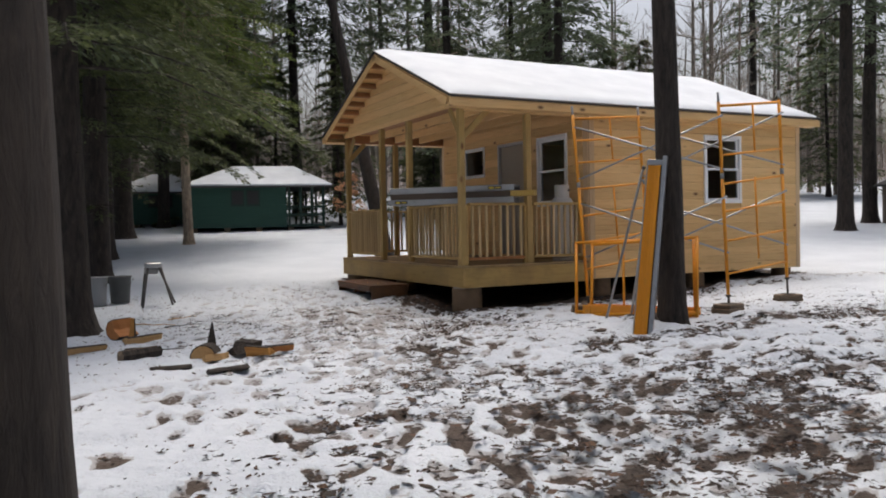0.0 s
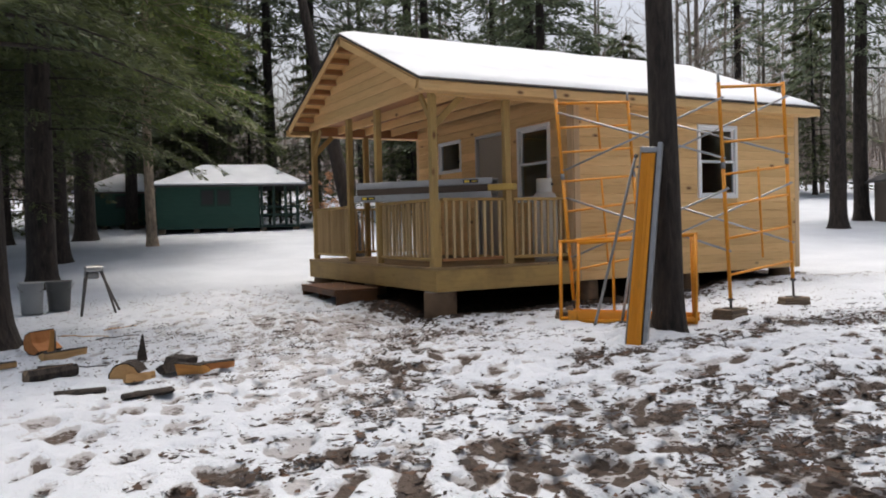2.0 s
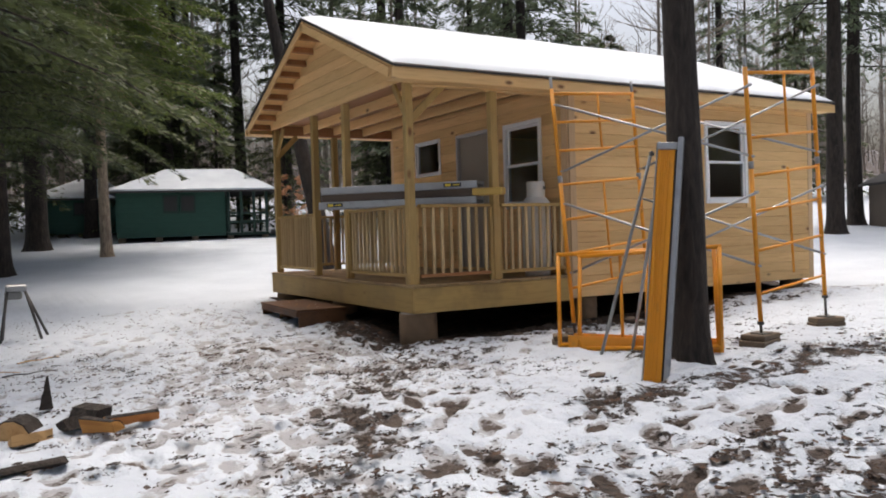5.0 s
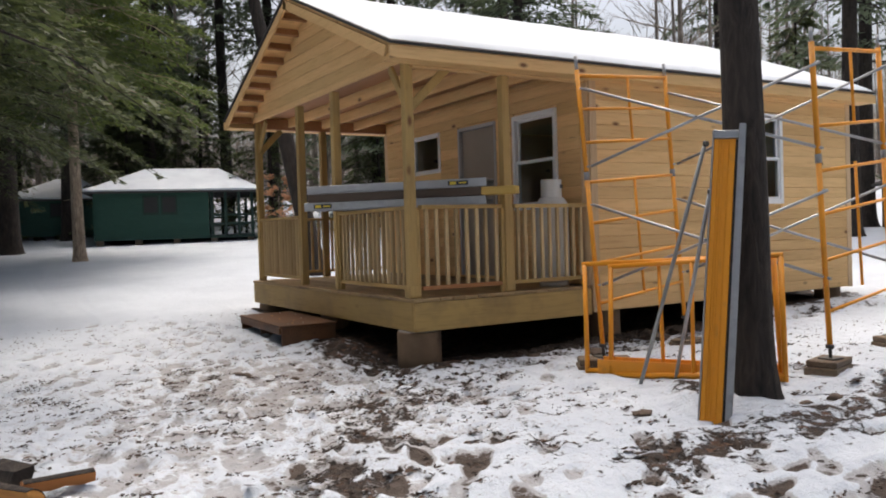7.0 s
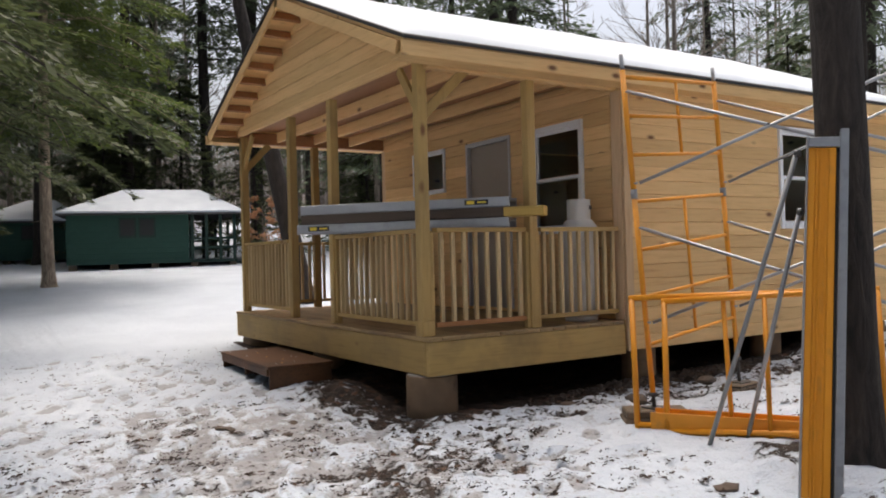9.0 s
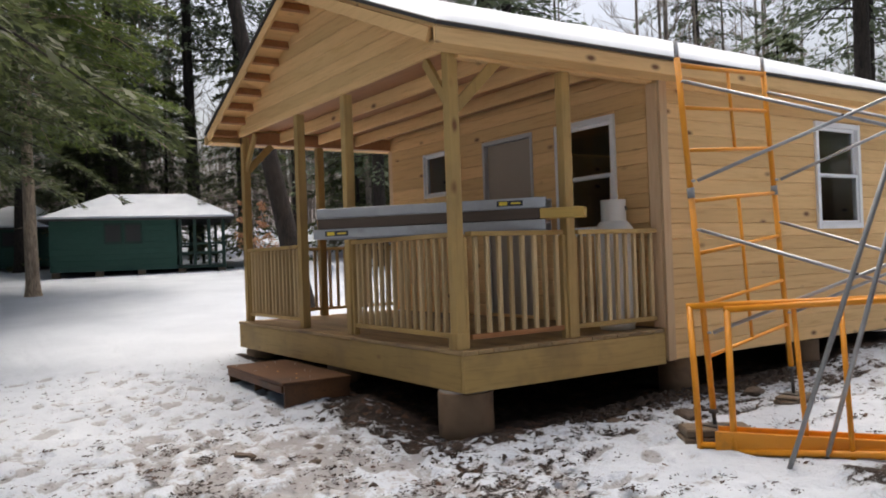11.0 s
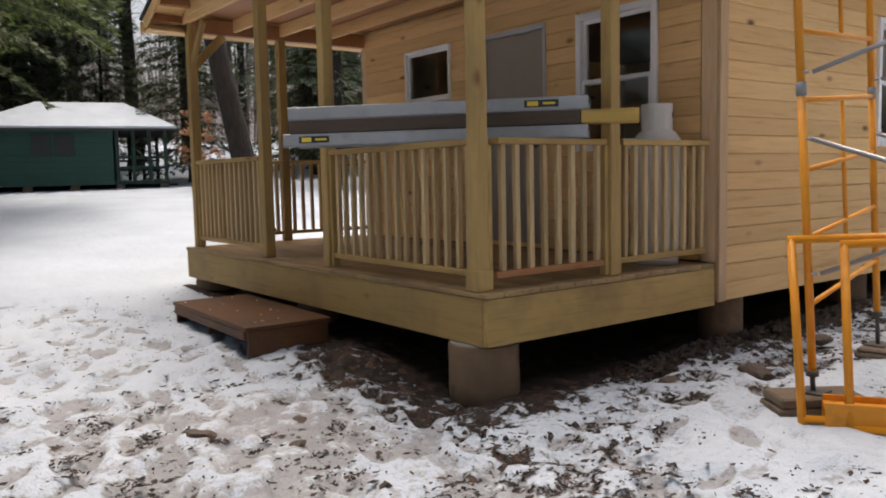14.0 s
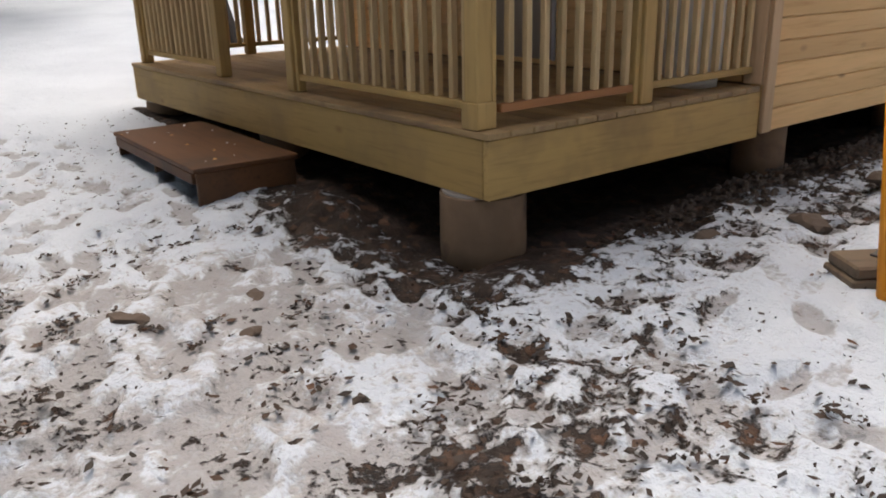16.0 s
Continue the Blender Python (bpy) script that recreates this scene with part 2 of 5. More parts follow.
def ground_material():
    """Thin snow worn through to wet leaves and soil; the worn attribute says how far it is trodden."""
    m, nt, b = nodes_of("trodden_snow")
    v = coords(nt, shift=False)
    at = nt.nodes.new("ShaderNodeAttribute")
    at.attribute_name = "worn"
    wet = nt.nodes.new("ShaderNodeAttribute")
    wet.attribute_name = "slush"
    n1 = noise_tex(nt, v, 2.3, 3.0, 0.5, 0.3)
    n2 = noise_tex(nt, v, 8.5, 6.0, 0.6, 0.25)
    n3 = noise_tex(nt, v, 60.0, 3.0, 0.6)
    n4 = noise_tex(nt, v, 26.0, 4.0, 0.6)
    n = math_node(nt, 'ADD', math_node(nt, 'MULTIPLY', n1, 0.24), math_node(nt, 'ADD', math_node(nt, 'MULTIPLY', n2, 0.50), math_node(nt, 'MULTIPLY', n4, 0.26)))
    n = math_node(nt, 'ADD', n, math_node(nt, 'MULTIPLY', math_node(nt, 'SUBTRACT', n3, 0.5), 0.13))
    lim = math_node(nt, 'SUBTRACT', 0.73, math_node(nt, 'MULTIPLY', at.outputs["Fac"], 0.345))
    mud = math_node(nt, 'MULTIPLY', math_node(nt, 'SUBTRACT', n, lim), 24.0, True)
    grey_lim = math_node(nt, 'SUBTRACT', 0.68, math_node(nt, 'MULTIPLY', wet.outputs["Fac"], 0.335))
    grey = math_node(nt, 'MULTIPLY', math_node(nt, 'SUBTRACT', n, grey_lim), 11.0, True)
    snow = ramp(nt, noise_tex(nt, v, 0.9, 4.0), [(0.3, (0.445, 0.495, 0.56)), (0.7, (0.535, 0.585, 0.645))])
    snow = mix(nt, grey, snow, ramp(nt, n4, [(0.36, (0.245, 0.24, 0.24)), (0.64, (0.44, 0.435, 0.44))]))
    fine = math_node(nt, 'ADD', math_node(nt, 'MULTIPLY', n4, 0.7), math_node(nt, 'MULTIPLY', n3, 0.3))
    gritty = math_node(nt, 'MULTIPLY', math_node(nt, 'SUBTRACT', fine, math_node(nt, 'SUBTRACT', 0.64, math_node(nt, 'MULTIPLY', wet.outputs["Fac"], 0.17))), 9.0, True)
    snow = mix(nt, math_node(nt, 'MULTIPLY', gritty, 0.8), snow, (0.27, 0.262, 0.258))
    vor = nt.nodes.new("ShaderNodeTexVoronoi")
    vor.inputs["Scale"].default_value = 22.0
    nt.links.new(v, vor.inputs["Vector"])
    sep = nt.nodes.new("ShaderNodeSeparateColor")
    nt.links.new(vor.outputs["Color"], sep.inputs[0])
    soil = ramp(nt, sep.outputs[0], [(0.0, (0.014, 0.010, 0.008)), (0.5, (0.032, 0.021, 0.016)), (0.85, (0.06, 0.037, 0.026)), (1.0, (0.13, 0.066, 0.038))])
    soil = mix(nt, math_node(nt, 'MULTIPLY', n3, 0.5), soil, (0.026, 0.018, 0.014))
    step = nt.nodes.new("ShaderNodeAttribute")
    step.attribute_name = "boot"
    rag = math_node(nt, 'ADD', math_node(nt, 'MULTIPLY', math_node(nt, 'SUBTRACT', n2, 0.5), 0.5), math_node(nt, 'MULTIPLY', math_node(nt, 'SUBTRACT', n4, 0.5), 0.5))
    edge = math_node(nt, 'ADD', step.outputs["Fac"], rag)
    pressed = math_node(nt, 'MULTIPLY', math_node(nt, 'SUBTRACT', edge, 0.24), 7.0, True)
    thawed = math_node(nt, 'MULTIPLY', math_node(nt, 'SUBTRACT', edge, 0.58), 7.0, True)
    snow = mix(nt, math_node(nt, 'MULTIPLY', pressed, 0.8), snow, (0.29, 0.285, 0.29))
    snow = mix(nt, thawed, snow, mix(nt, n1, (0.035, 0.027, 0.022), (0.10, 0.078, 0.066)))
    col = mix(nt, mud, snow, soil)
    b.inputs["Specular IOR Level"].default_value = 0.25
    nt.links.new(col, b.inputs["Base Color"])
    nt.links.new(math_node(nt, 'SUBTRACT', 0.8, math_node(nt, 'MULTIPLY', mud, 0.15)), b.inputs["Roughness"])
    h = math_node(nt, 'SUBTRACT', math_node(nt, 'ADD', math_node(nt, 'MULTIPLY', n2, 0.6), math_node(nt, 'MULTIPLY', n3, 0.16)), math_node(nt, 'MULTIPLY', mud, 0.5))
    bump(nt, b, h, 1.0, 0.06)
    return m


GROUND = ground_material()


# ---- mesh helpers ----
def part(name, bm, material, parent=None, label=""):
    me = bpy.data.meshes.new(name)
    bm.to_mesh(me)
    bm.free()
    me.materials.append(material)
    ob = new(name, me)
    if parent:
        ob.parent = parent
    if label:
        ob["label"] = label
    return ob


def thing(name, label, category, at=(0, 0, 0), rz=0.0, group="", kind=""):
    ob = new(name)
    ob.empty_display_size = 0.2
    ob.matrix_world = pose(*at, 0, 0, rz)
    return tagged(ob, label, category, group, kind)


def box(bm, x0, x1, y0, y1, z0, z1, m=None, bevel=0.0):
    vs = [bm.verts.new((x, y, z)) for z in (z0, z1) for y in (y0, y1) for x in (x0, x1)]
    fs = [bm.faces.new([vs[i] for i in f]) for f in ((0, 2, 3, 1), (4, 5, 7, 6), (0, 1, 5, 4), (2, 6, 7, 3), (0, 4, 6, 2), (1, 3, 7, 5))]
    if bevel:
        es = {e for f in fs for e in f.edges}
        r = bmesh.ops.bevel(bm, geom=list(es), offset=bevel, segments=1, affect='EDGES')
        vs = list({v for f in r["faces"] for v in f.verts} | {v for v in vs if v.is_valid})
    if m:
        for v in vs:
            v.co = m @ v.co
    return bm


def bx(x0, x1, y0, y1, z0, z1, m=None, bevel=0.004):
    return box(bmesh.new(), x0, x1, y0, y1, z0, z1, m, bevel)


def tube(bm, p, q, r0, r1=None, n=8, cap=True):
    p, q = Vector(p), Vector(q)
    r1 = r0 if r1 is None else r1
    d = (q - p).normalized()
    a = d.orthogonal().normalized()
    b = d.cross(a)
    rings = []
    for c, r in ((p, r0), (q, r1)):
        rings.append([bm.verts.new(c + r * (math.cos(2 * math.pi * i / n) * a + math.sin(2 * math.pi * i / n) * b)) for i in range(n)])
    for i in range(n):
        f = bm.faces.new((rings[0][i], rings[0][(i + 1) % n], rings[1][(i + 1) % n], rings[1][i]))
        f.smooth = True
    if cap:
        bm.faces.new(rings[0][::-1])
        bm.faces.new(rings[1])
    return bm


def rod(p, q, r0, r1=None, n=8):
    return tube(bmesh.new(), p, q, r0, r1, n)


def beam(p, q, w, h, bevel=0.003):
    """A squared timber from p to q, w wide across and h deep."""
    p, q = Vector(p), Vector(q)
    d = q - p
    m = Matrix.Translation(p) @ d.to_track_quat('X', 'Z').to_matrix().to_4x4()
    return bx(0, d.length, -w / 2, w / 2, -h / 2, h / 2, m, bevel)


def lathe(profile, n=20, at=(0, 0, 0)):
    bm = bmesh.new()
    rings = [[bm.verts.new((at[0] + r * math.cos(2 * math.pi * i / n), at[1] + r * math.sin(2 * math.pi * i / n), at[2] + z)) for i in range(n)] for r, z in profile]
    for a, b in zip(rings, rings[1:]):
        for i in range(n):
            f = bm.faces.new((a[i], a[(i + 1) % n], b[(i + 1) % n], b[i]))
            f.smooth = True
    bm.faces.new(rings[0][::-1])
    bm.faces.new(rings[-1])
    return bm


def quick_mesh(name, verts, faces, material, parent=None, smooth=False):
    me = bpy.data.meshes.new(name)
    me.from_pydata(verts, [], faces)
    me.materials.append(material)
    if smooth:
        me.polygons.foreach_set("use_smooth", [True] * len(me.polygons))
    ob = new(name, me)
    if parent:
        ob.parent = parent
    return ob


# ---- ground ----
SLOPE_S = (-60, -12, -5, 0, 3.5, 8, 12.7, 22, 40, 60, 100, 200, 400)
SLOPE_Z = (-0.3, -0.12, -0.08, 0, 0.13, 0.45, 0.83, 1.25, 3.1, 5.5, 10.5, 19, 26)


def terrain(x, y):
    s = 0.5 * np.asarray(x, float) + 0.866 * np.asarray(y, float)
    x, y = np.asarray(x, float), np.asarray(y, float)
    z = sum(np.interp(s + d, SLOPE_S, SLOPE_Z) for d in (-1.5, -0.75, 0, 0.75, 1.5)) / 5
    z = z - 0.07 * np.exp(-((x - 0.45) ** 2 + (y + 3.08) ** 2) / 0.12)
    z = z + 0.10 * np.clip((x - 1.35) / 0.7, 0, 1) * np.exp(-((y + 2.7) / 2.2) ** 2)          # low rise under the scaffold
    pit = np.exp(-(((x - 0.15) / 0.75) ** 2 + ((y - 0.35) / 0.75) ** 2))                     # hollow dug round the corner pier
    return z - 0.11 * pit - 0.05 * np.exp(-((y - 0.5) / 0.8) ** 2) * np.clip(x - 0.3, 0, 1) * (x < 7.2)


def gz(x, y):
    return float(terrain(x, y))


def near_line(x, y, pts):
    best = np.full(np.shape(x), 1e9)
    for (x0, y0), (x1, y1) in zip(pts, pts[1:]):
        dx, dy = x1 - x0, y1 - y0
        t = np.clip(((x - x0) * dx + (y - y0) * dy) / (dx * dx + dy * dy), 0, 1)
        best = np.minimum(best, np.hypot(x - x0 - t * dx, y - y0 - t * dy))
    return best


def wear(x, y):
    """How trodden the snow is: the cart track, the walk to the step, and the drip line of the cabin."""
    track = 0.56 * np.exp(-(near_line(x, y, [(-8, -11.5), (-3.2, -7.6), (-0.5, -5.6), (3, -4.6), (14, -3.6)]) / 1.9) ** 2)
    walk_in = 0.33 * np.exp(-(near_line(x, y, [(-5.2, -8.5), (-3.0, -4.2), (-1.2, -0.9), (-0.9, 0.8), (-1.2, 2.8)]) / 1.45) ** 2)
    around = 0.60 * np.exp(-(near_line(x, y, [(-3, -4.0), (-1, -1.3), (0.5, -0.65), (6.8, -0.5), (9, -2.5)]) / 0.75) ** 2)
    track = np.maximum(track, 0.74 * np.exp(-(near_line(x, y, [(-0.4, -3.5), (0.6, -3.6), (3, -3.65), (9, -3.9)]) / 0.6) ** 2))
    track = np.maximum(track, 0.56 * np.exp(-(near_line(x, y, [(-1.0, -3.6), (-0.55, -2.1), (0.0, -0.9)]) / 0.6) ** 2))
    dx = np.maximum(np.maximum(-0.1 - x, x - 7), 0)
    dy = np.maximum(np.maximum(-0.05 - y, y - 5), 0)
    d = np.hypot(dx, dy)
    drip = np.where(x < 0.3, 0.86, 0.80) * np.exp(-(d / np.where(x < 0.3, 0.74, 0.46)) ** 2) * (y < 1.9)
    drip = np.maximum(drip, 0.92 * np.exp(-(((x + 0.22) / 0.5) ** 2 + ((y - 0.85) / 0.95) ** 2) ** 2))
    drip = np.maximum(drip, 0.84 * np.exp(-(((x - 0.05) / 0.62) ** 2 + ((y + 0.12) / 0.5) ** 2) ** 2))
    under = 2.0 * (d < 0.02)
    clean = 0.95 * np.exp(-(((x - 0.75) / 0.95) ** 2 + ((y + 1.75) / 0.72) ** 2) ** 2)
    clean2 = 0.72 * np.exp(-(((x + 3.5) / 1.25) ** 2 + ((y + 2.3) / 1.7) ** 2) ** 2)
    w = np.maximum(np.maximum(np.maximum(track, walk_in), np.maximum(around, drip)), under)
    w = w * (1 - np.maximum(clean, clean2) * (d > 0.3))
    roots = 0.9 * np.exp(-((x - 0.95) ** 2 + (y + 2.72) ** 2) / 0.16)
    base = (1 - clean2) * 0.46 * np.exp(-((np.hypot(x + 2.6, y + 4.6)) / 5.6) ** 2)
    base = np.maximum(base, 0.44 * np.exp(-(np.hypot(x + 2.4, y + 0.2) / 2.6) ** 2))
    s = 0.5 * x + 0.866 * y
    woods = 0.92 * np.clip((s - 38) / 8, 0, 1) + 0.42 * np.exp(-((np.hypot(x + 6.3, y - 8) - 0) / 3.2) ** 2)
    return np.maximum(np.maximum(np.maximum(w, base), roots), woods)


def grid_line(lo, hi, step, far, n):
    mid = list(np.arange(lo, hi + 1e-6, step))
    out = np.geomspace(step * 1.5, far, n)
    return np.array(sorted([lo - v for v in out] + mid + [hi + v for v in out]))


def ground_sheet():
    gx = grid_line(-6.4, 5.0, 0.03, 380, 48)
    gy = grid_line(-9.6, 5.0, 0.03, 380, 48)
    X, Y = np.meshgrid(gx, gy)
    Z = terrain(X, Y)
    W = wear(X, Y)
    rng = np.random.default_rng(5)
    near = (np.abs(X) < 12) & (np.abs(Y + 3) < 13)
    lump = np.zeros_like(Z)
    for k, amp in ((0.9, 0.03), (2.1, 0.018), (5.2, 0.010), (11.0, 0.010), (24.0, 0.006), (43.0, 0.004)):
        for _ in range(4):
            a, ph = rng.uniform(0, 6.28), rng.uniform(0, 6.28)
            warp = 0.8 * np.sin(0.7 * X * k + ph) * np.cos(0.6 * Y * k - ph)
            lump += amp * 0.5 * np.sin(k * (math.cos(a) * X + math.sin(a) * Y) + ph + warp)
    Z += lump * near * (0.35 + 1.7 * np.clip(W, 0, 0.7))
    # boot prints: shallow ovals along the ways people walked
    prints = np.zeros_like(Z)
    tone = np.zeros_like(Z)
    slush = np.clip(1.0 * W, 0, 0.85) * np.interp(Y, (-4.5, -2.5), (0.62, 1.0))
    slush = np.maximum(slush, 0.62 * np.exp(-(np.hypot(X + 1.5, Y - 0.1) / 1.9) ** 2))
    runs = [((-5.0, -9.4), (1.0, -6.2), 70, 1.4), ((-1.0, -7.0), (4.5, -5.6), 80, 1.5), ((-2.4, -5.4), (3.5, -3.9), 60, 0.9), ((-1.8, -2.2), (0.6, -1.0), 50, 0.6), ((-1.4, -1.9), (-0.9, 0.9), 40, 0.7),
            ((-4.6, -9.2), (-3.0, -0.8), 60, 1.3), ((-4.0, -8.8), (0.4, -2.6), 80, 1.3), ((-2.6, -6.0), (-0.6, -1.0), 50, 1.1), ((-3.6, -3.4), (-0.9, 2.6), 60, 1.0), ((-2.0, 0.2), (-1.2, 4.4), 24, 0.8),
            ((-5.0, -9.0), (-1.4, -1.6), 40, 0.55), ((-4.2, -8.5), (-0.8, -1.2), 46, 0.6), ((-3.0, -6.8), (0.3, -3.9), 34, 0.6),
            ((-2.9, -3.2), (-1.8, -0.2), 26, 0.45), ((-2.6, -4.6), (-2.4, -1.8), 22, 0.35), ((-5.2, -8.2), (2.0, -5.0), 60, 0.9),
            ((-1.5, -6.3), (5.5, -4.4), 60, 0.8), ((-1.6, -1.8), (-0.6, 1.2), 22, 0.4), ((-3.2, -1.0), (-1.0, 1.0), 12, 0.6), ((0.2, -0.9), (5.5, -0.8), 40, 0.35),
            ((-3.6, -4.2), (-0.6, -0.9), 36, 0.7), ((-6.0, -8.6), (-4.2, -2.6), 60, 1.0), ((-3.4, -2.6), (-1.6, 1.4), 60, 0.9), ((-4.2, -6.2), (-2.2, -2.2), 60, 1.2), ((-5.0, -3.5), (-2.0, 0.5), 60, 1.3), ((-4.2, -1.0), (-2.2, 2.6), 30, 0.9), ((-4.5, -9.2), (3.5, -5.4), 110, 1.3), ((-3.5, -2.5), (-1.2, 2.6), 110, 1.2), ((-3.2, -3.6), (-1.2, -0.4), 60, 0.8), ((-4.6, 1.0), (-1.4, 3.6), 40, 0.9), ((-3.6, 1.0), (-1.5, 4.8), 60, 0.9), ((-1.3, 2.0), (-1.5, 4.8), 30, 0.5), ((-1.9, -1.2), (-0.6, 1.0), 60, 0.6)]
    for p, q, count, side in runs:
        ang = math.atan2(q[1] - p[1], q[0] - p[0])
        for i in range(count):
            t = (i + rng.uniform(-0.4, 0.4)) / count
            cx = p[0] + t * (q[0] - p[0]) + rng.normal(0, side * 0.5)
            cy = p[1] + t * (q[1] - p[1]) + rng.normal(0, side * 0.5)
            a = ang + rng.normal(0, 0.35)
            i0, i1 = np.searchsorted(gx, (cx - 0.35, cx + 0.35))
            j0, j1 = np.searchsorted(gy, (cy - 0.35, cy + 0.35))
            sx, sy = X[j0:j1, i0:i1] - cx, Y[j0:j1, i0:i1] - cy
            big = rng.uniform(0.8, 1.2)
            u = (math.cos(a) * sx + math.sin(a) * sy) / (0.14 * big)
            v = (-math.sin(a) * sx + math.cos(a) * sy) / (0.062 * big)
            r = np.sqrt(u * u + v * v * (1 + 0.35 * u))
            foot = np.clip(2.2 * (1.22 - r), 0, 1)
            depth = rng.uniform(0.5, 1.0)
            prints[j0:j1, i0:i1] = np.maximum(prints[j0:j1, i0:i1], foot * depth)
            tone[j0:j1, i0:i1] = np.maximum(tone[j0:j1, i0:i1], foot * rng.uniform(0.15, 0.95) * (0.58 if cy > -2.4 else (0.8 if cx < -2.2 and cy > -5 else 1.1)))
    Z += 0.10 * np.exp(-((X - 0.92) ** 2 + (Y + 2.68) ** 2) / 0.14) * (1 + 0.5 * np.sin(17 * X) * np.cos(15 * Y))
    Z -= 0.045 * prints - 0.010 * np.clip(W, 0, 0.3)
    W2 = np.clip(W + 0.12 * prints, 0, 2.0)
    S2 = np.clip(slush + 0.3 * prints, 0, 1.3)
    ny, nx = X.shape
    verts = np.stack([X.ravel(), Y.ravel(), Z.ravel()], 1)
    idx = np.arange(ny * nx).reshape(ny, nx)
    faces = np.stack([idx[:-1, :-1], idx[:-1, 1:], idx[1:, 1:], idx[1:, :-1]], -1).reshape(-1, 4)
    ob = quick_mesh("ground", verts.tolist(), faces.tolist(), GROUND, smooth=True)
    for key, val in (("worn", W2), ("slush", S2), ("boot", tone)):
        att = ob.data.attributes.new(key, 'FLOAT', 'POINT')
        att.data.foreach_set("value", val.ravel().astype(np.float32))
    return tagged(ob, "thin snow trodden through to wet leaves and mud", "ground", kind="structure")


ground_sheet()

OCHRE = wood("ochre_plank_end", (0.46, 0.30, 0.07), (0.30, 0.19, 0.05), 'x', rough=0.6)


# ---- the new cabin ----
W = 4.89            # width across the gable
XW, XB = 2.17, 6.96  # porch wall and back wall
DZ = 0.62           # deck level
EAVE_Y0, EAVE_Y1, EAVE_Z, RIDGE_Z = -0.27, 5.13, 3.03, 4.16
MID = 2.43
XF, XR = -0.38, 7.25
PITCH = (RIDGE_Z - EAVE_Z) / (MID - EAVE_Y0)
ROW = 0.138
SIDE0 = 0.33


def under_roof(y):
    """Height of the roof's lower face."""
    return RIDGE_Z - abs(y - MID) * PITCH - 0.075


def board_bm(length, h=ROW, t=0.022):
    """One siding board with eased edges, along x from 0, face towards -y."""
    bm = bmesh.new()
    prof = [(0, 0), (-t * 0.62, 0.0), (-t, 0.007), (-t, h - 0.007), (-t * 0.62, h), (0, h)]
    a = [bm.verts.new((0, y, z)) for y, z in prof]
    b = [bm.verts.new((length, y, z)) for y, z in prof]
    for i in range(6):
        bm.faces.new((a[i], a[(i + 1) % 6], b[(i + 1) % 6], b[i]))
    bm.faces.new(a[::-1])
    bm.faces.new(b)
    return bm


SIDING = []  # (parent, start, run, row height, turn, openings): laid at the end of the file


def window_unit(parent, m, w, h, label="white vinyl double-hung window"):
    """A double-hung window in its opening: m puts x across, y outward-negative, z up from the lower left corner."""
    win = new("window")
    win.parent = parent
    win.matrix_local = m
    win["label"] = label
    f = 0.055 if h > 0.8 else 0.026
    fr = bmesh.new()
    box(fr, 0, f, -0.045, 0.05, 0, h, bevel=0.004)
    box(fr, w - f, w, -0.045, 0.05, 0, h, bevel=0.004)
    box(fr, f, w - f, -0.045, 0.05, h - f, h, bevel=0.004)
    box(fr, f, w - f, -0.05, 0.05, 0, f, bevel=0.004)
    part("window_frame", fr, WHITE, win)
    sashes = (("lower_sash", f, h * 0.5 + 0.02, -0.012), ("upper_sash", h * 0.5 - 0.02, h - f, 0.018)) if h > 0.8 else (("sash", f, h - f, 0.0),)
    for name, z0, z1, y in sashes:
        sa = bmesh.new()
        s = 0.032
        box(sa, f, f + s, y - 0.014, y + 0.014, z0, z1)
        box(sa, w - f - s, w - f, y - 0.014, y + 0.014, z0, z1)
        box(sa, f + s, w - f - s, y - 0.014, y + 0.014, z0, z0 + s)
        box(sa, f + s, w - f - s, y - 0.014, y + 0.014, z1 - s, z1)
        sash = part(name, sa, WHITE, win)
        pane = part("pane", bx(f + s, w - f - s, y - 0.002, y + 0.002, z0 + s, z1 - s, bevel=0), GLASS, sash)
        pane.visible_shadow = False
    return win


def railing(parent, p, q, rail_mat, bottom_mat, z0=DZ, name="railing"):
    """A run of railing from p to q: top rail, bottom rail and square balusters."""
    p, q = Vector((*p, 0)), Vector((*q, 0))
    d = q - p
    m = Matrix.Translation(p) @ d.to_track_quat('X', 'Z').to_matrix().to_4x4()
    rl = new(name)
    rl.parent = parent
    L = d.length
    part("top_rail", bx(0, L, -0.045, 0.045, z0 + 0.872, z0 + 0.91, m), rail_mat, rl)
    part("bottom_rail", bx(0, L, -0.02, 0.02, z0 + 0.075, z0 + 0.115, m), bottom_mat, rl)
    n = max(2, int(round(L / 0.112)))
    me = None
    rng = random.Random(int(L * 1000))
    for i in range(n):
        x = (i + 0.5) * L / n
        bm = bmesh.new()
        box(bm, -0.0175, 0.0175, -0.0175, 0.0175, z0 + 0.117, z0 + 0.870, bevel=0.003)
        if me is None:
            ob = part("baluster", bm, BALUSTER, rl)
            me = ob.data
        else:
            bm.free()
            ob = new("baluster", me)
            ob.parent = rl
        ob.matrix_local = m @ Matrix.Translation((x + rng.uniform(-0.004, 0.004), rng.uniform(-0.002, 0.002), 0)) @ pose(0, 0, 0, 0, rng.uniform(-0.25, 0.25), 90 * rng.randint(0, 3))
    return rl


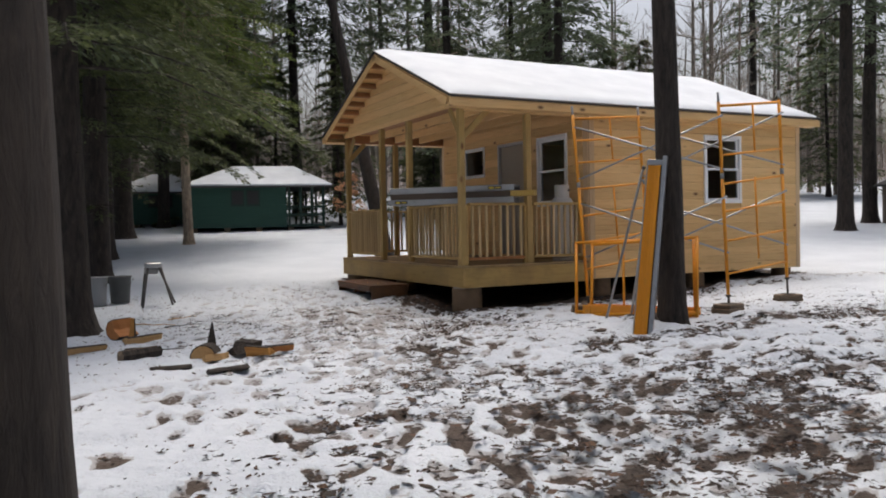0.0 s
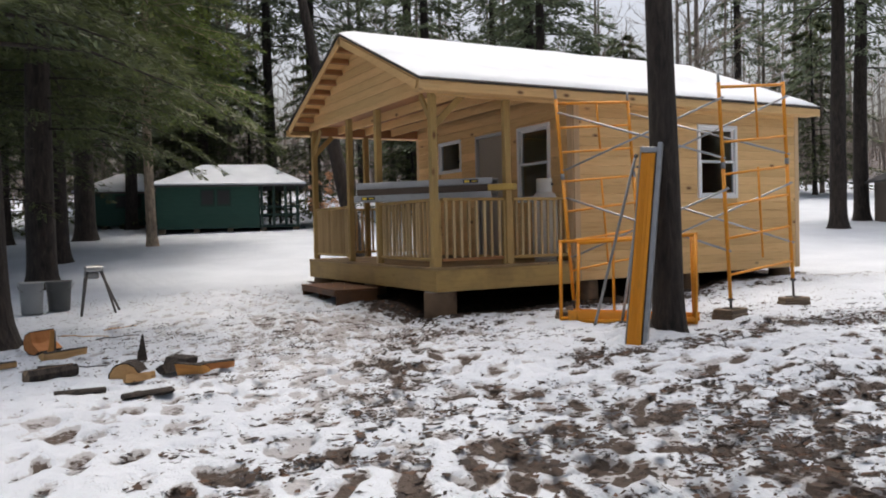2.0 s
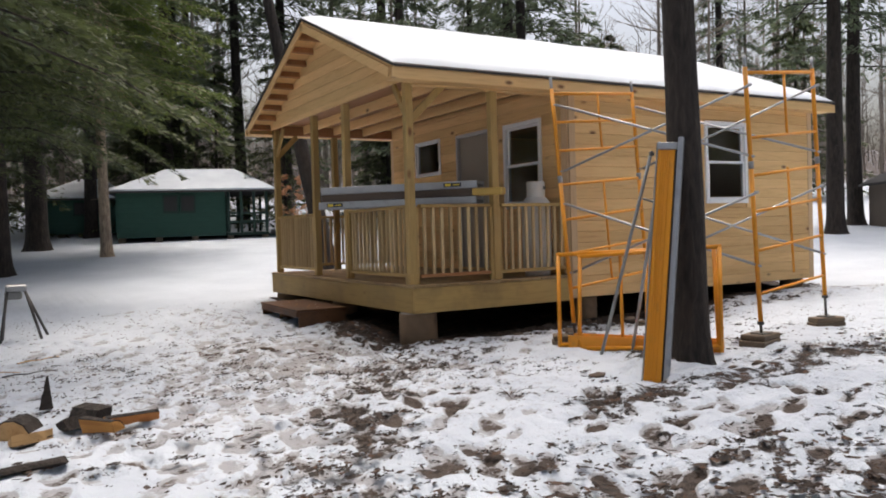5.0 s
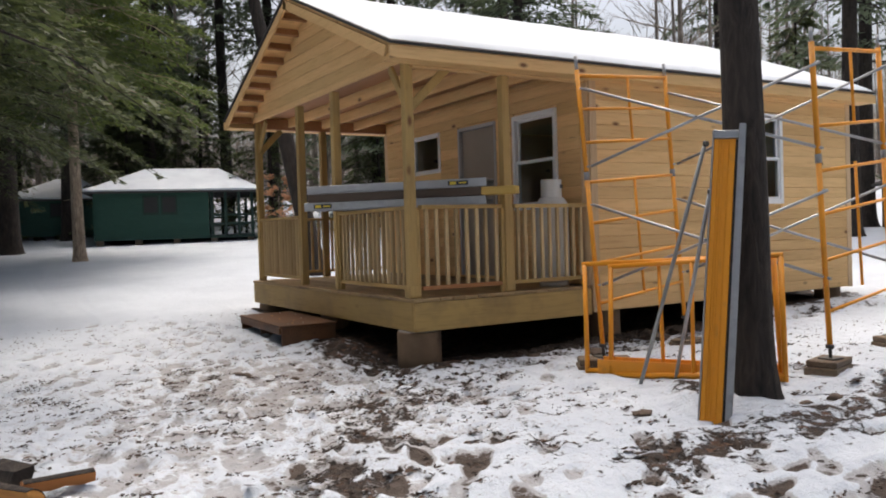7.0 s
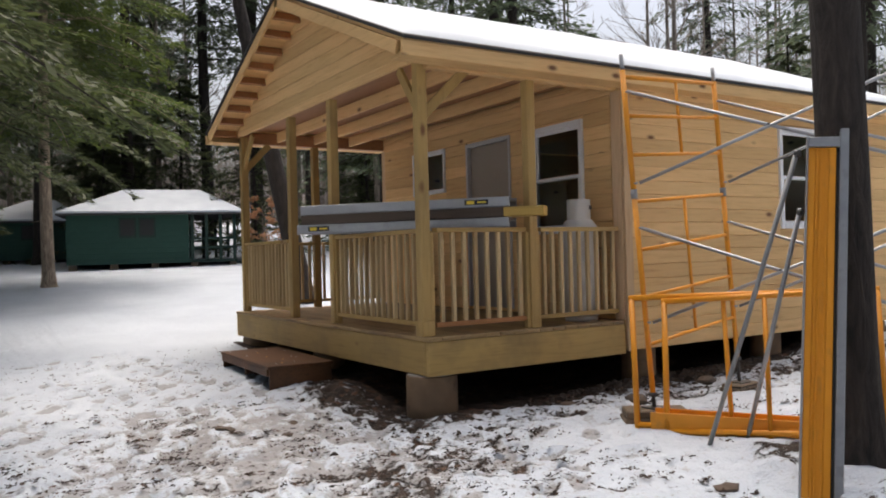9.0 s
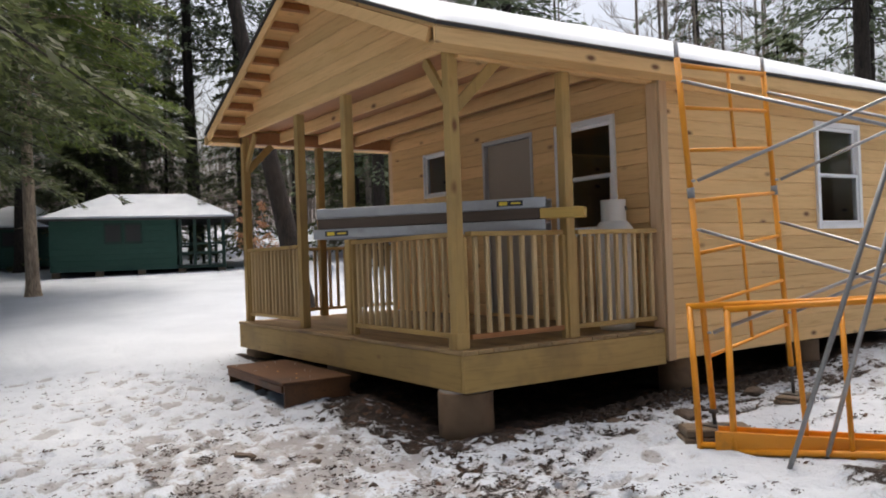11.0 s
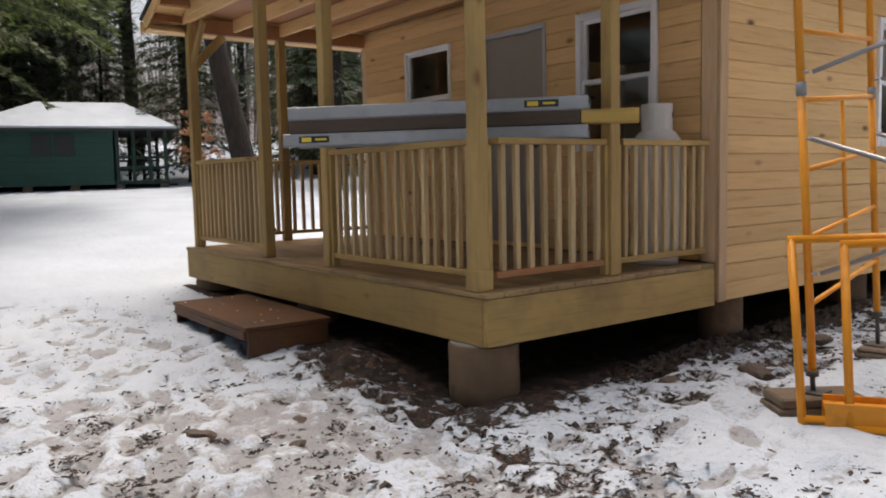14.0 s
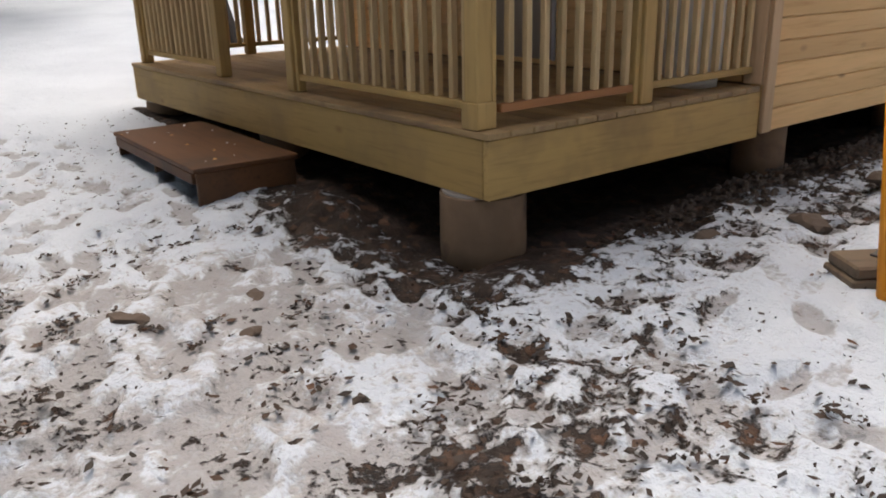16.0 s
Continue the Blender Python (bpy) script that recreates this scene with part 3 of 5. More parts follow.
def cabin():
    c = thing("cabin", "new knotty pine cabin with covered porch and snowy roof", "cabin")
    # deck
    deck = new("deck")
    deck.parent = c
    part("rim_board", bx(-0.07, XW - 0.004, -0.03, 0.01, 0.30, 0.585), TREATED_X, deck)
    part("rim_board", bx(-0.07, -0.03, 0.014, W - 0.004, 0.30, 0.585), TREATED_Y, deck)
    part("rim_board", bx(-0.07, XW - 0.004, W, W + 0.04, 0.30, 0.585), TREATED_X, deck)
    n = 15
    bw = (XW + 0.06) / n
    me = None
    for i in range(n):
        if me is None:
            ob = part("deck_board", bx(0, bw - 0.006, -0.035, W + 0.045, 0.588, DZ), DECK, deck)
            me = ob.data
        else:
            ob = new("deck_board", me)
            ob.parent = deck
        ob.location = (-0.078 + i * bw, 0, 0)
    for x in (0.5, 1.05, 1.6):
        part("floor_joist", bx(x, x + 0.04, 0.02, W - 0.02, 0.34, 0.584), TREATED_Y, deck)
    # posts
    for x, y in ((-0.062, 0.055), (1.045, 0), (0, 1.95), (0, 3.09), (0, W - 0.095), (1.02, W - 0.095)):
        top = 2.86 if (y == 0 or y > 4) and x > 0.5 else 2.95
        part("post", bx(x, x + 0.092, y, y + 0.092, DZ + 0.004, top, bevel=0.006), TREATED_Z, c, "square treated post")
    # nailing cleats beside the posts below rail height
    for x0, x1, y0, y1 in ((0.032, 0.062, 0.06, 0.115), (-0.04, 0.015, 0.149, 0.178), (1.01, 1.043, 0.02, 0.075), (1.139, 1.17, 0.02, 0.075),
                           (0.02, 0.075, 1.917, 1.948), (0.02, 0.075, 3.184, 3.215), (0.02, 0.075, 4.762, 4.793)):
        part("cleat", bx(x0, x1, y0, y1, DZ + 0.004, DZ + 0.868), TREATED_Z, c)
    for x0, x1, y0, y1 in ((-0.074, 0.042, 0.041, 0.052), (-0.076, -0.065, 0.041, 0.159)):
        part("post_shoe", bx(x0, x1, y0, y1, DZ + 0.004, DZ + 0.13), TREATED_Z, c)
    # railings
    railing(c, (0.064, 0.047), (1.008, 0.047), TREATED_X, REDWOOD)
    railing(c, (1.172, 0.047), (XW - 0.03, 0.047), TREATED_X, TREATED_X)
    railing(c, (0.030, 0.18), (0.047, 1.915), TREATED_Y, TREATED_Y)
    railing(c, (0.047, 3.217), (0.047, 4.76), TREATED_Y, TREATED_Y)
    railing(c, (0.094, W - 0.05), (1.018, W - 0.05), TREATED_X, TREATED_X)
    railing(c, (1.114, W - 0.05), (XW - 0.03, W - 0.05), TREATED_X, TREATED_X)
    # knee braces
    for p, q in (((-0.012, 0.11, 2.50), (0.02, 0.50, 2.94)), ((0.0, 0.10, 2.47), (0.42, 0.06, 2.89)),
                 ((0.046, W - 0.05, 2.52), (0.046, W - 0.42, 2.93)), ((0.05, W - 0.05, 2.50), (0.40, W - 0.05, 2.86))):
        part("knee_brace", beam(p, q, 0.036, 0.085), TREATED_Z, c)
    # headers and ties
    part("header", bx(0.0, XW - 0.02, 0.0, 0.092, 2.864, 3.02), PINE, c)
    # the far header takes the shaded pine, its shade being in the colour
    part("header", bx(0.0, XW - 0.02, W - 0.092, W, 2.864, 3.02), PINE_SHADED_Y, c)
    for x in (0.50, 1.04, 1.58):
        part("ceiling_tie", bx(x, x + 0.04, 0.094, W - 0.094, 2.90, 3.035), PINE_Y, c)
    # ceiling likewise in the pine darkened for shade
    part("porch_ceiling", bx(0.034, XW - 0.03, 0.094, W - 0.094, 3.04, 3.065), PINE_SHADED_Y, c)
    # gable over the porch: stacked boards under the rake
    part("gable_header", bx(-0.012, 0.03, 0.0, W, 2.955, 3.02), PINE_Y, c)
    z = 3.02
    while z < RIDGE_Z - 0.16:
        z1 = z + ROW - 0.003
        half = lambda h: max(0.02, (RIDGE_Z - 0.078 - h) / PITCH)
        a0, a1 = min(half(z), MID + 0.0), min(half(z1), MID + 0.0)
        bm = bmesh.new()
        prof = []
        for x in (-0.018, 0.03):
            prof.append([bm.verts.new((x, MID + s, h)) for s, h in ((-a0, z), (a0, z), (a1, z1), (-a1, z1))])
        f, b = prof
        bm.faces.new(f[::-1])
        bm.faces.new(b)
        for i in range(4):
            bm.faces.new((f[i], f[(i + 1) % 4], b[(i + 1) % 4], b[i]))
        es = [e for e in bm.edges if abs(e.verts[0].co.x + 0.018) < 1e-4 and abs(e.verts[1].co.x + 0.018) < 1e-4 and abs(e.verts[0].co.z - e.verts[1].co.z) < 1e-4]
        bmesh.ops.bevel(bm, geom=es, offset=0.009, segments=1, affect='EDGES')
        part("gable_board", bm, PINE_Y, c)
        z += ROW
    # roof: sheathing, dark edge, snow, fascia, lookouts
    roof = new("roof")
    roof.parent = c
    ang = math.atan(PITCH)
    run = (MID - EAVE_Y0) / math.cos(ang)
    for side in (1, -1):
        base = Matrix.Translation((0, MID, RIDGE_Z)) @ Matrix.Diagonal((1, side, 1, 1)) @ Matrix.Rotation(ang, 4, 'X')
        for name, x0, x1, y0, y1, z0, z1, mt in (("sheathing", XF + 0.03, XR - 0.03, -run + 0.01, -0.004, -0.06, -0.032, PINE),
                                                 ("roofing", XF, XR, -run - 0.015, 0.0, -0.029, 0.0, SHINGLE)):
            bm = bx(x0, x1, y0, y1, z0, z1, base, 0.002)
            if side < 0:
                bmesh.ops.reverse_faces(bm, faces=bm.faces)
            part(name, bm, mt, roof)
        # snow: a soft sheet that thins towards the edges
        nx, ny = 150, 34
        rng = np.random.default_rng(3)
        vs, fs = [], []
        for j in range(ny + 1):
            for i in range(nx + 1):
                u, v = i / nx, j / ny
                x = XF + 0.02 + (XR - XF - 0.04) * u
                y = -(run - 0.0) * v + 0.0
                edge = min(min(u, 1 - u) * 30, (1 - v) * 14, 1.0)
                ragged = 0.022 * noise.noise((x * 4.0, side * 7 + v * 3, 0)) if v > 0.96 or u in (0, 1) else 0
                h = 0.004 + 0.050 * (max(0, edge) ** 0.6) + 0.012 * noise.noise((x * 1.5, y * 1.5, side)) * edge
                co = base @ Vector((x + (ragged if u in (0, 1) else 0), y + (0.03 + ragged if v == 1 else 0), h))
                vs.append(co)
        for j in range(ny):
            for i in range(nx):
                a = j * (nx + 1) + i
                q = (a, a + nx + 1, a + nx + 2, a + 1)
                fs.append(q if side > 0 else q[::-1])
        quick_mesh("snow_cover", vs, fs, SNOW, roof, smooth=True)["label"] = "smooth white snow"
        for x in (XF + 0.002, XR - 0.032):
            bm = bx(x + 0.003, x + 0.031, -run + 0.075, -0.002, -0.17, -0.064, base, 0.003)
            if side < 0:
                bmesh.ops.reverse_faces(bm, faces=bm.faces)
            part("rake_board", bm, PINE_Y, roof)
        for k in range(9):
            y = -run + 0.16 + k * 0.31
            bm = bx(XF + 0.034, -0.02, y, y + 0.04, -0.155, -0.064, base, 0.003)
            if side < 0:
                bmesh.ops.reverse_faces(bm, faces=bm.faces)
            # far-slope lookouts are pine too, coloured darker and redder for their shade
            part("lookout", bm, PINE_SHADED_Y if side < 0 else PINE, roof)
    for y0, y1 in ((EAVE_Y0, EAVE_Y0 + 0.03), (EAVE_Y1 - 0.03, EAVE_Y1)):
        part("fascia", bx(XF, XR, y0, y1, EAVE_Z - 0.16, EAVE_Z - 0.045), PINE, roof)
    part("soffit", bx(XF + 0.034, XR - 0.034, EAVE_Y0 + 0.032, -0.03, EAVE_Z - 0.155, EAVE_Z - 0.13), PINE, roof)
    part("soffit", bx(XF + 0.034, XR - 0.034, W + 0.03, EAVE_Y1 - 0.032, EAVE_Z - 0.155, EAVE_Z - 0.13), PINE, roof)
    # walls with their openings
    y0, y1 = -0.03, 0.06
    wx0, wx1, wz0, wz1 = 4.59, 5.46, 1.50, 2.66
    side = new("side_wall")
    side.parent = c
    bm = bmesh.new()
    box(bm, XW + 0.02, wx0, y0, y1, SIDE0 + 0.01, 2.93)
    box(bm, wx1, XB, y0, y1, SIDE0 + 0.01, 2.93)
    box(bm, wx0, wx1, y0, y1, SIDE0 + 0.01, wz0)
    box(bm, wx0, wx1, y0, y1, wz1, 2.93)
    part("sheathing", bm, PINE, side)
    window_unit(c, Matrix.Translation((wx0, y0 - 0.004, wz0)), wx1 - wx0, wz1 - wz0)
    SIDING.append((side, 'side', XW + 0.10, XB - 0.10, y0, [(wx0, wx1, wz0, wz1)]))
    for x0, x1 in ((XW, XW + 0.10), (XB - 0.10, XB)):
        part("corner_board", bx(x0, x1, y0 - 0.03, y0 + 0.0, SIDE0 - 0.005, 2.90), PINE_Z, side)
    part("corner_board", bx(XW - 0.006, XW + 0.018, y0 + 0.004, 0.10, DZ + 0.004, 2.86), PINE_Z, side)
    front = new("porch_wall")
    front.parent = c
    # openings across the porch wall: window, door, window
    ops = [(0.50, 1.355, 1.50, 2.665), (1.74, 2.65, 0.66, 2.675), (3.14, 3.95, 2.12, 2.69)]
    bm = bmesh.new()
    xa, xb = XW + 0.02, XW + 0.11
    cuts = [0.062] + [v for o in ops for v in o[:2]] + [W - 0.02]
    for i in range(0, len(cuts), 2):
        box(bm, xa, xb, cuts[i], cuts[i + 1], DZ + 0.004, 3.036)
    for o in ops:
        box(bm, xa, xb, o[0], o[1], DZ + 0.004, o[2])
        box(bm, xa, xb, o[0], o[1], o[3], 3.036)
    part("sheathing", bm, PINE_Y, front)
    SIDING.append((front, 'front', 0.11, W - 0.09, xa, ops))
    turn = pose(0, 0, 0, 0, 0, -90)
    for o in (ops[0], ops[2]):
        window_unit(c, Matrix.Translation((xa - 0.004, o[1], o[2])) @ turn, o[1] - o[0], o[3] - o[2])
    d = ops[1]
    door = new("door")
    door.parent = c
    door["label"] = "closed grey primed door in a pale frame"
    bm = bmesh.new()
    box(bm, xa - 0.035, xb, d[0], d[0] + 0.035, d[2], d[3], bevel=0.004)
    box(bm, xa - 0.035, xb, d[1] - 0.035, d[1], d[2], d[3], bevel=0.004)
    box(bm, xa - 0.035, xb, d[0] + 0.035, d[1] - 0.035, d[3] - 0.045, d[3], bevel=0.004)
    part("door_frame", bm, TRIM_GREY, door)
    part("door_leaf", bx(xa + 0.02, xa + 0.06, d[0] + 0.037, d[1] - 0.037, d[2], d[3] - 0.047), GREY_DOOR, door)
    part("door_knob", lathe([(0.012, 0), (0.012, 0.03), (0.028, 0.045), (0.022, 0.065)], 12), STEEL_DARK, door).matrix_local = Matrix.Translation((xa + 0.02, d[0] + 0.13, 1.58)) @ pose(0, 0, 0, 0, -90, 0)
    part("corner_post", bx(XW - 0.004, XW + 0.06, W - 0.088, W + 0.01, DZ + 0.004, 2.86), PINE_Z, c)
    # the closed far side and back, and the room, its unlit look put into a dark brown
    part("back_wall", bx(XB - 0.09, XB, 0.064, W - 0.094, SIDE0, 3.10), PINE_Y, c)
    part("far_wall", bx(XW + 0.115, XB, W - 0.09, W, SIDE0, 2.95), PINE, c)
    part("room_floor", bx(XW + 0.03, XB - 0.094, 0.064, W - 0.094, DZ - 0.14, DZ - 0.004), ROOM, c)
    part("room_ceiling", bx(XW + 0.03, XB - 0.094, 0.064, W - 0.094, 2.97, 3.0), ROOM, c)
    for gx in (XW + 0.03, XB - 0.05):
        bm = bmesh.new()
        v = [bm.verts.new((gx + o, y, z)) for o in (0, 0.04) for y, z in ((0.0, 3.01), (W, 3.01), (MID, RIDGE_Z - 0.09))]
        for f in ((0, 2, 1), (3, 4, 5), (0, 1, 4, 3), (1, 2, 5, 4), (2, 0, 3, 5)):
            bm.faces.new([v[i] for i in f])
        part("inner_gable", bm, PINE_Y, c)
    return c


CABIN = cabin()


def pier(x, y, r, top, wrapped=True):
    z = gz(x, y) - 0.06
    p = thing("concrete_pier", "round concrete pier in a torn brown cardboard form, in mud", "pier", (x, y, z), group="piers under the cabin")
    h = top - z
    part("form_tube", lathe([(r, 0), (r * 1.01, h * 0.4), (r, h * 0.6), (r, h - 0.022), (r * 0.996, h - 0.016), (r * 0.96, h - 0.014)], 28), CARD, p)
    part("concrete", lathe([(r * 0.93, h - 0.06), (r * 0.94, h - 0.006), (r * 0.935, h - 0.002), (r * 0.90, h)], 28), CONCRETE, p)
    return p


for x, y, r in ((0.105, 0.215, 0.22), (2.52, 0.16, 0.17), (4.55, 0.16, 0.17), (6.70, 0.16, 0.17), (0.14, 4.70, 0.2), (2.42, 4.70, 0.17), (0.14, 2.43, 0.17)):
    pier(x, y, r, 0.298 if x < 2 else 0.332)


def step_box():
    s = thing("porch_step", "low box step of wet brown plywood before the porch", "step", (-0.80, 1.75, 0.012), -1.6)
    h = 0.26
    part("tread", bx(0, 0.675, 0, 1.66, h - 0.03, h), PLYWOOD, s)
    part("end_panel", bx(0.02, 0.66, 0.012, 0.04, 0, h - 0.032), PLYWOOD, s)
    part("end_panel", bx(0.02, 0.66, 1.62, 1.648, 0, h - 0.032), PLYWOOD, s)
    part("riser", bx(0.64, 0.66, 0.042, 1.618, 0, h - 0.032), PLYWOOD, s)
    part("front_rail", bx(0.0, 0.03, 0.042, 1.618, h - 0.10, h - 0.032), PLYWOOD, s)
    part("middle_panel", bx(0.032, 0.638, 0.85, 0.875, 0, h - 0.032), PLYWOOD, s)
    return s


step_box()


def step_crumbs():
    """Chips of wood and crumbs of snow left on the wet tread."""
    rng = random.Random(77)
    for name, mt, count, size, label in (("snow_crumbs", SNOW, 9, 0.009, "crumbs of snow dropped on the porch step"), ("wood_chips", SPLIT, 5, 0.010, "pale wood chips on the porch step")):
        vs, fs = [], []
        for _ in range(count):
            x, y, z = -0.76 + rng.uniform(0, 0.58), 1.80 + rng.uniform(0, 1.5), 0.273
            n0 = len(vs)
            r = size * rng.uniform(0.5, 1.5)
            a = rng.uniform(0, 6.28)
            for k in range(4):
                vs.append((x + r * math.cos(a + k * 1.57) * rng.uniform(0.6, 1.6), y + r * math.sin(a + k * 1.57), z))
            vs.append((x, y, z + r * 0.7))
            fs.extend([(n0 + k, n0 + (k + 1) % 4, n0 + 4) for k in range(4)])
        tagged(quick_mesh(name, vs, fs, mt), label, "debris", kind="stuff")


step_crumbs()


def alu_plank(p, q, z, w=0.30, h=0.085, name="aluminium_plank"):
    """A hollow aluminium scaffold plank lying across the railings."""
    d = Vector((q[0] - p[0], q[1] - p[1], 0))
    t = thing(name, "aluminium scaffold plank with a yellow label, across the porch railing", "scaffold plank", (p[0], p[1], z), math.degrees(math.atan2(d.y, d.x)), group="planks on the porch rail")
    L = d.length
    part("deck_sheet", bx(0.02, L - 0.02, -w / 2 + 0.03, w / 2 - 0.03, h - 0.014, h - 0.004), ALU, t)
    for s in (-1, 1):
        y = s * (w / 2 - 0.015)
        bm = bx(0, L, y - 0.012, y + 0.012, 0, h, bevel=0.004)
        part("side_rail", bm, ALU, t)
        part("rail_flange", bx(0, L, y - 0.02, y + 0.02, -0.0045, -0.0005, bevel=0), ALU, t)
    for k in range(6):
        x = 0.1 + k * (L - 0.2) / 5
        part("rung", bx(x - 0.015, x + 0.015, -w / 2 + 0.03, w / 2 - 0.03, 0.012, 0.05), ALU, t)
    for x in (0.0, L - 0.10):
        part("end_hook", bx(x, x + 0.10, -w / 2 + 0.03, w / 2 - 0.03, 0.052, h - 0.016), GALV, t)
    lx = L * 0.80 if z > 1.65 else 0.12
    lab = part("label", bx(lx, lx + 0.22, -w / 2 + -0.0005, -w / 2 + 0.0028, 0.02, 0.066, bevel=0), BLACK, t, "black and yellow label")
    part("label_bar", bx(lx + 0.02, lx + 0.09, -w / 2 - 0.0035, -w / 2 - 0.0008, 0.028, 0.058, bevel=0), LABEL_Y, lab)
    part("label_bar", bx(lx + 0.12, lx + 0.20, -w / 2 - 0.0035, -w / 2 - 0.0008, 0.036, 0.05, bevel=0), LABEL_Y, lab)
    return t


PLK_A, PLK_B = (-0.42, 1.60), (1.06, -0.22)
alu_plank((-0.43, 1.66), (0.90, 0.06), 1.537)
alu_plank((-0.40, 1.64), (0.91, 0.06), 1.718)


def timber_between():
    d = Vector((PLK_B[0] - PLK_A[0], PLK_B[1] - PLK_A[1], 0))
    t = thing("timber", "brown timber with a yellow painted end, between two aluminium planks", "timber", (PLK_A[0], PLK_A[1], 1.624), math.degrees(math.atan2(d.y, d.x)))
    L = d.length
    part("plank", bx(0.0, L - 0.36, -0.12, 0.10, 0, 0.088), TIMBER_DARK, t)
    part("yellow_end", bx(L - 0.358, L, -0.125, 0.05, 0.0, 0.085, bevel=0.008), OCHRE, t)


timber_between()


def gas_tank(x, y, z):
    t = thing("gas_cylinder", "tall off-white propane cylinder standing on the porch deck", "gas cylinder", (x, y, z))
    r = 0.185
    part("cylinder", lathe([(r * 0.9, 0.05), (r, 0.09), (r, 0.86), (r * 0.93, 0.93), (r * 0.72, 0.985), (0.05, 1.02)], 28), TANK, t)
    part("foot_ring", lathe([(r * 0.86, 0), (r * 0.86, 0.06)], 28), TANK, t)
    bm = bmesh.new()
    n = 24
    rr = 0.115
    arc = [math.radians(20 + 320 * i / n) for i in range(n + 1)]
    rows = [[bm.verts.new((k * math.cos(a), k * math.sin(a), zz)) for a in arc] for k, zz in ((rr, 0.99), (rr, 1.19), (rr - 0.008, 1.19), (rr - 0.008, 0.99))]
    for i in range(n):
        for a, b in zip(rows, rows[1:] + rows[:1]):
            bm.faces.new((a[i], a[i + 1], b[i + 1], b[i]))
    col = part("collar", bm, TANK, t)
    col.rotation_euler.z = radians(120)
    # no hole is cut: a dark plate gives the shade inside the opening
    part("hand_hole", bx(-0.045, 0.045, -rr - 0.004, -rr + 0.004, 1.09, 1.13, bevel=0.003), STEEL_DARK, col, "dark patch standing for the shaded hand hole of the collar").rotation_euler.z = radians(-85)
    part("valve", lathe([(0.02, 1.0), (0.02, 1.1), (0.035, 1.105), (0.035, 1.14), (0.015, 1.15)], 12), STEEL_DARK, t)
    return t


gas_tank(1.90, 0.30, DZ)


# ---- scaffold ----
SCAF = thing("scaffold", "yellow steel scaffold tower with galvanised cross braces, standing in snow", "scaffold", (2.4, -1.9, 0.1))


def scaffold_frame(corners, rungs, stop):
    """Two ladder frames one on the other, between a left and a right leg (feet and tops given)."""
    (l0, r0), (l1, r1) = corners
    l0, r0, l1, r1 = map(Vector, (l0, r0, l1, r1))
    base = Vector((2.4, -1.9, 0.1))
    t = new("end_frame")
    t.parent = SCAF
    inv = Matrix.Translation(-base)
    P = lambda a, b, f: a.lerp(b, f)
    loc = lambda v: inv @ v
    for a, b, foot in ((l0, l1, 0.045), (r0, r1, 0.085)):
        part("leg", rod(loc(P(a, b, foot)), loc(P(a, b, 0.622)), 0.0215, n=10), YELLOW, t)
        part("leg", rod(loc(P(a, b, 0.626)), loc(P(a, b, 0.985)), 0.0215, n=10), YELLOW, t)
        part("coupling_pin", rod(loc(P(a, b, 0.61)), loc(P(a, b, 0.638)), 0.026, n=10), STEEL_WORN, t)
        part("top_pin", rod(loc(P(a, b, 0.985)), loc(P(a, b, 1.03)), 0.016, n=8), GALV, t)
        jack = part("screw_jack", rod(loc(P(a, b, 0.0)), loc(P(a, b, foot + 0.02)), 0.014, n=8), STEEL_DARK, t)
        nut = P(a, b, foot)
        part("jack_nut", rod(loc(nut + Vector((0, 0, -0.03))), loc(nut), 0.034, n=6), STEEL_DARK, t)
        q = loc(a)
        part("base_plate", bx(q.x - 0.07, q.x + 0.07, q.y - 0.07, q.y + 0.07, q.z - 0.001, q.z + 0.009), STEEL_DARK, t)
        for f in (0.25, 0.525, 0.655, 0.92):
            s = loc(P(a, b, f))
            part("brace_stud", rod(s, s + Vector((0.0, -0.045, 0)), 0.009, n=6), GALV, t)
    for f0, f1 in rungs:
        part("rung", rod(loc(P(l0, l1, f0)), loc(P(r0, r1, f1)), 0.0175 if f0 > 0.9 else 0.0145, n=8), YELLOW, t)
    for f0, f1, w in ((rungs[0][0], stop, 0.54), (0.602, 0.19, 0.52)):
        a = P(P(l0, l1, f0), P(r0, r1, f0 + 0.008), w)
        b = P(P(l0, l1, f1), P(r0, r1, f1 + 0.02), w)
        part("stile", rod(loc(a), loc(b), 0.013, n=8), YELLOW, t)
    return t


FA = (((1.124, -1.352, 0.098), (2.49, -1.07, 0.113)), ((0.935, -1.300, 2.70), (2.325, -1.015, 2.80)))
FB = (((2.057, -2.936, 0.172), (3.535, -2.592, 0.188)), ((1.966, -2.883, 2.70), (3.43, -2.553, 2.86)))
LOWER = [(0.602, 0.616), (0.461, 0.484), (0.323, 0.349), (0.184, 0.214)]
scaffold_frame(FA, [(0.965, 0.978), (0.852, 0.866), (0.738, 0.752)] + LOWER, 0.738)
scaffold_frame(FB, [(0.965, 0.972), (0.725, 0.738), (0.585, 0.60), (0.45, 0.47), (0.306, 0.325), (0.146, 0.165)], 0.725)


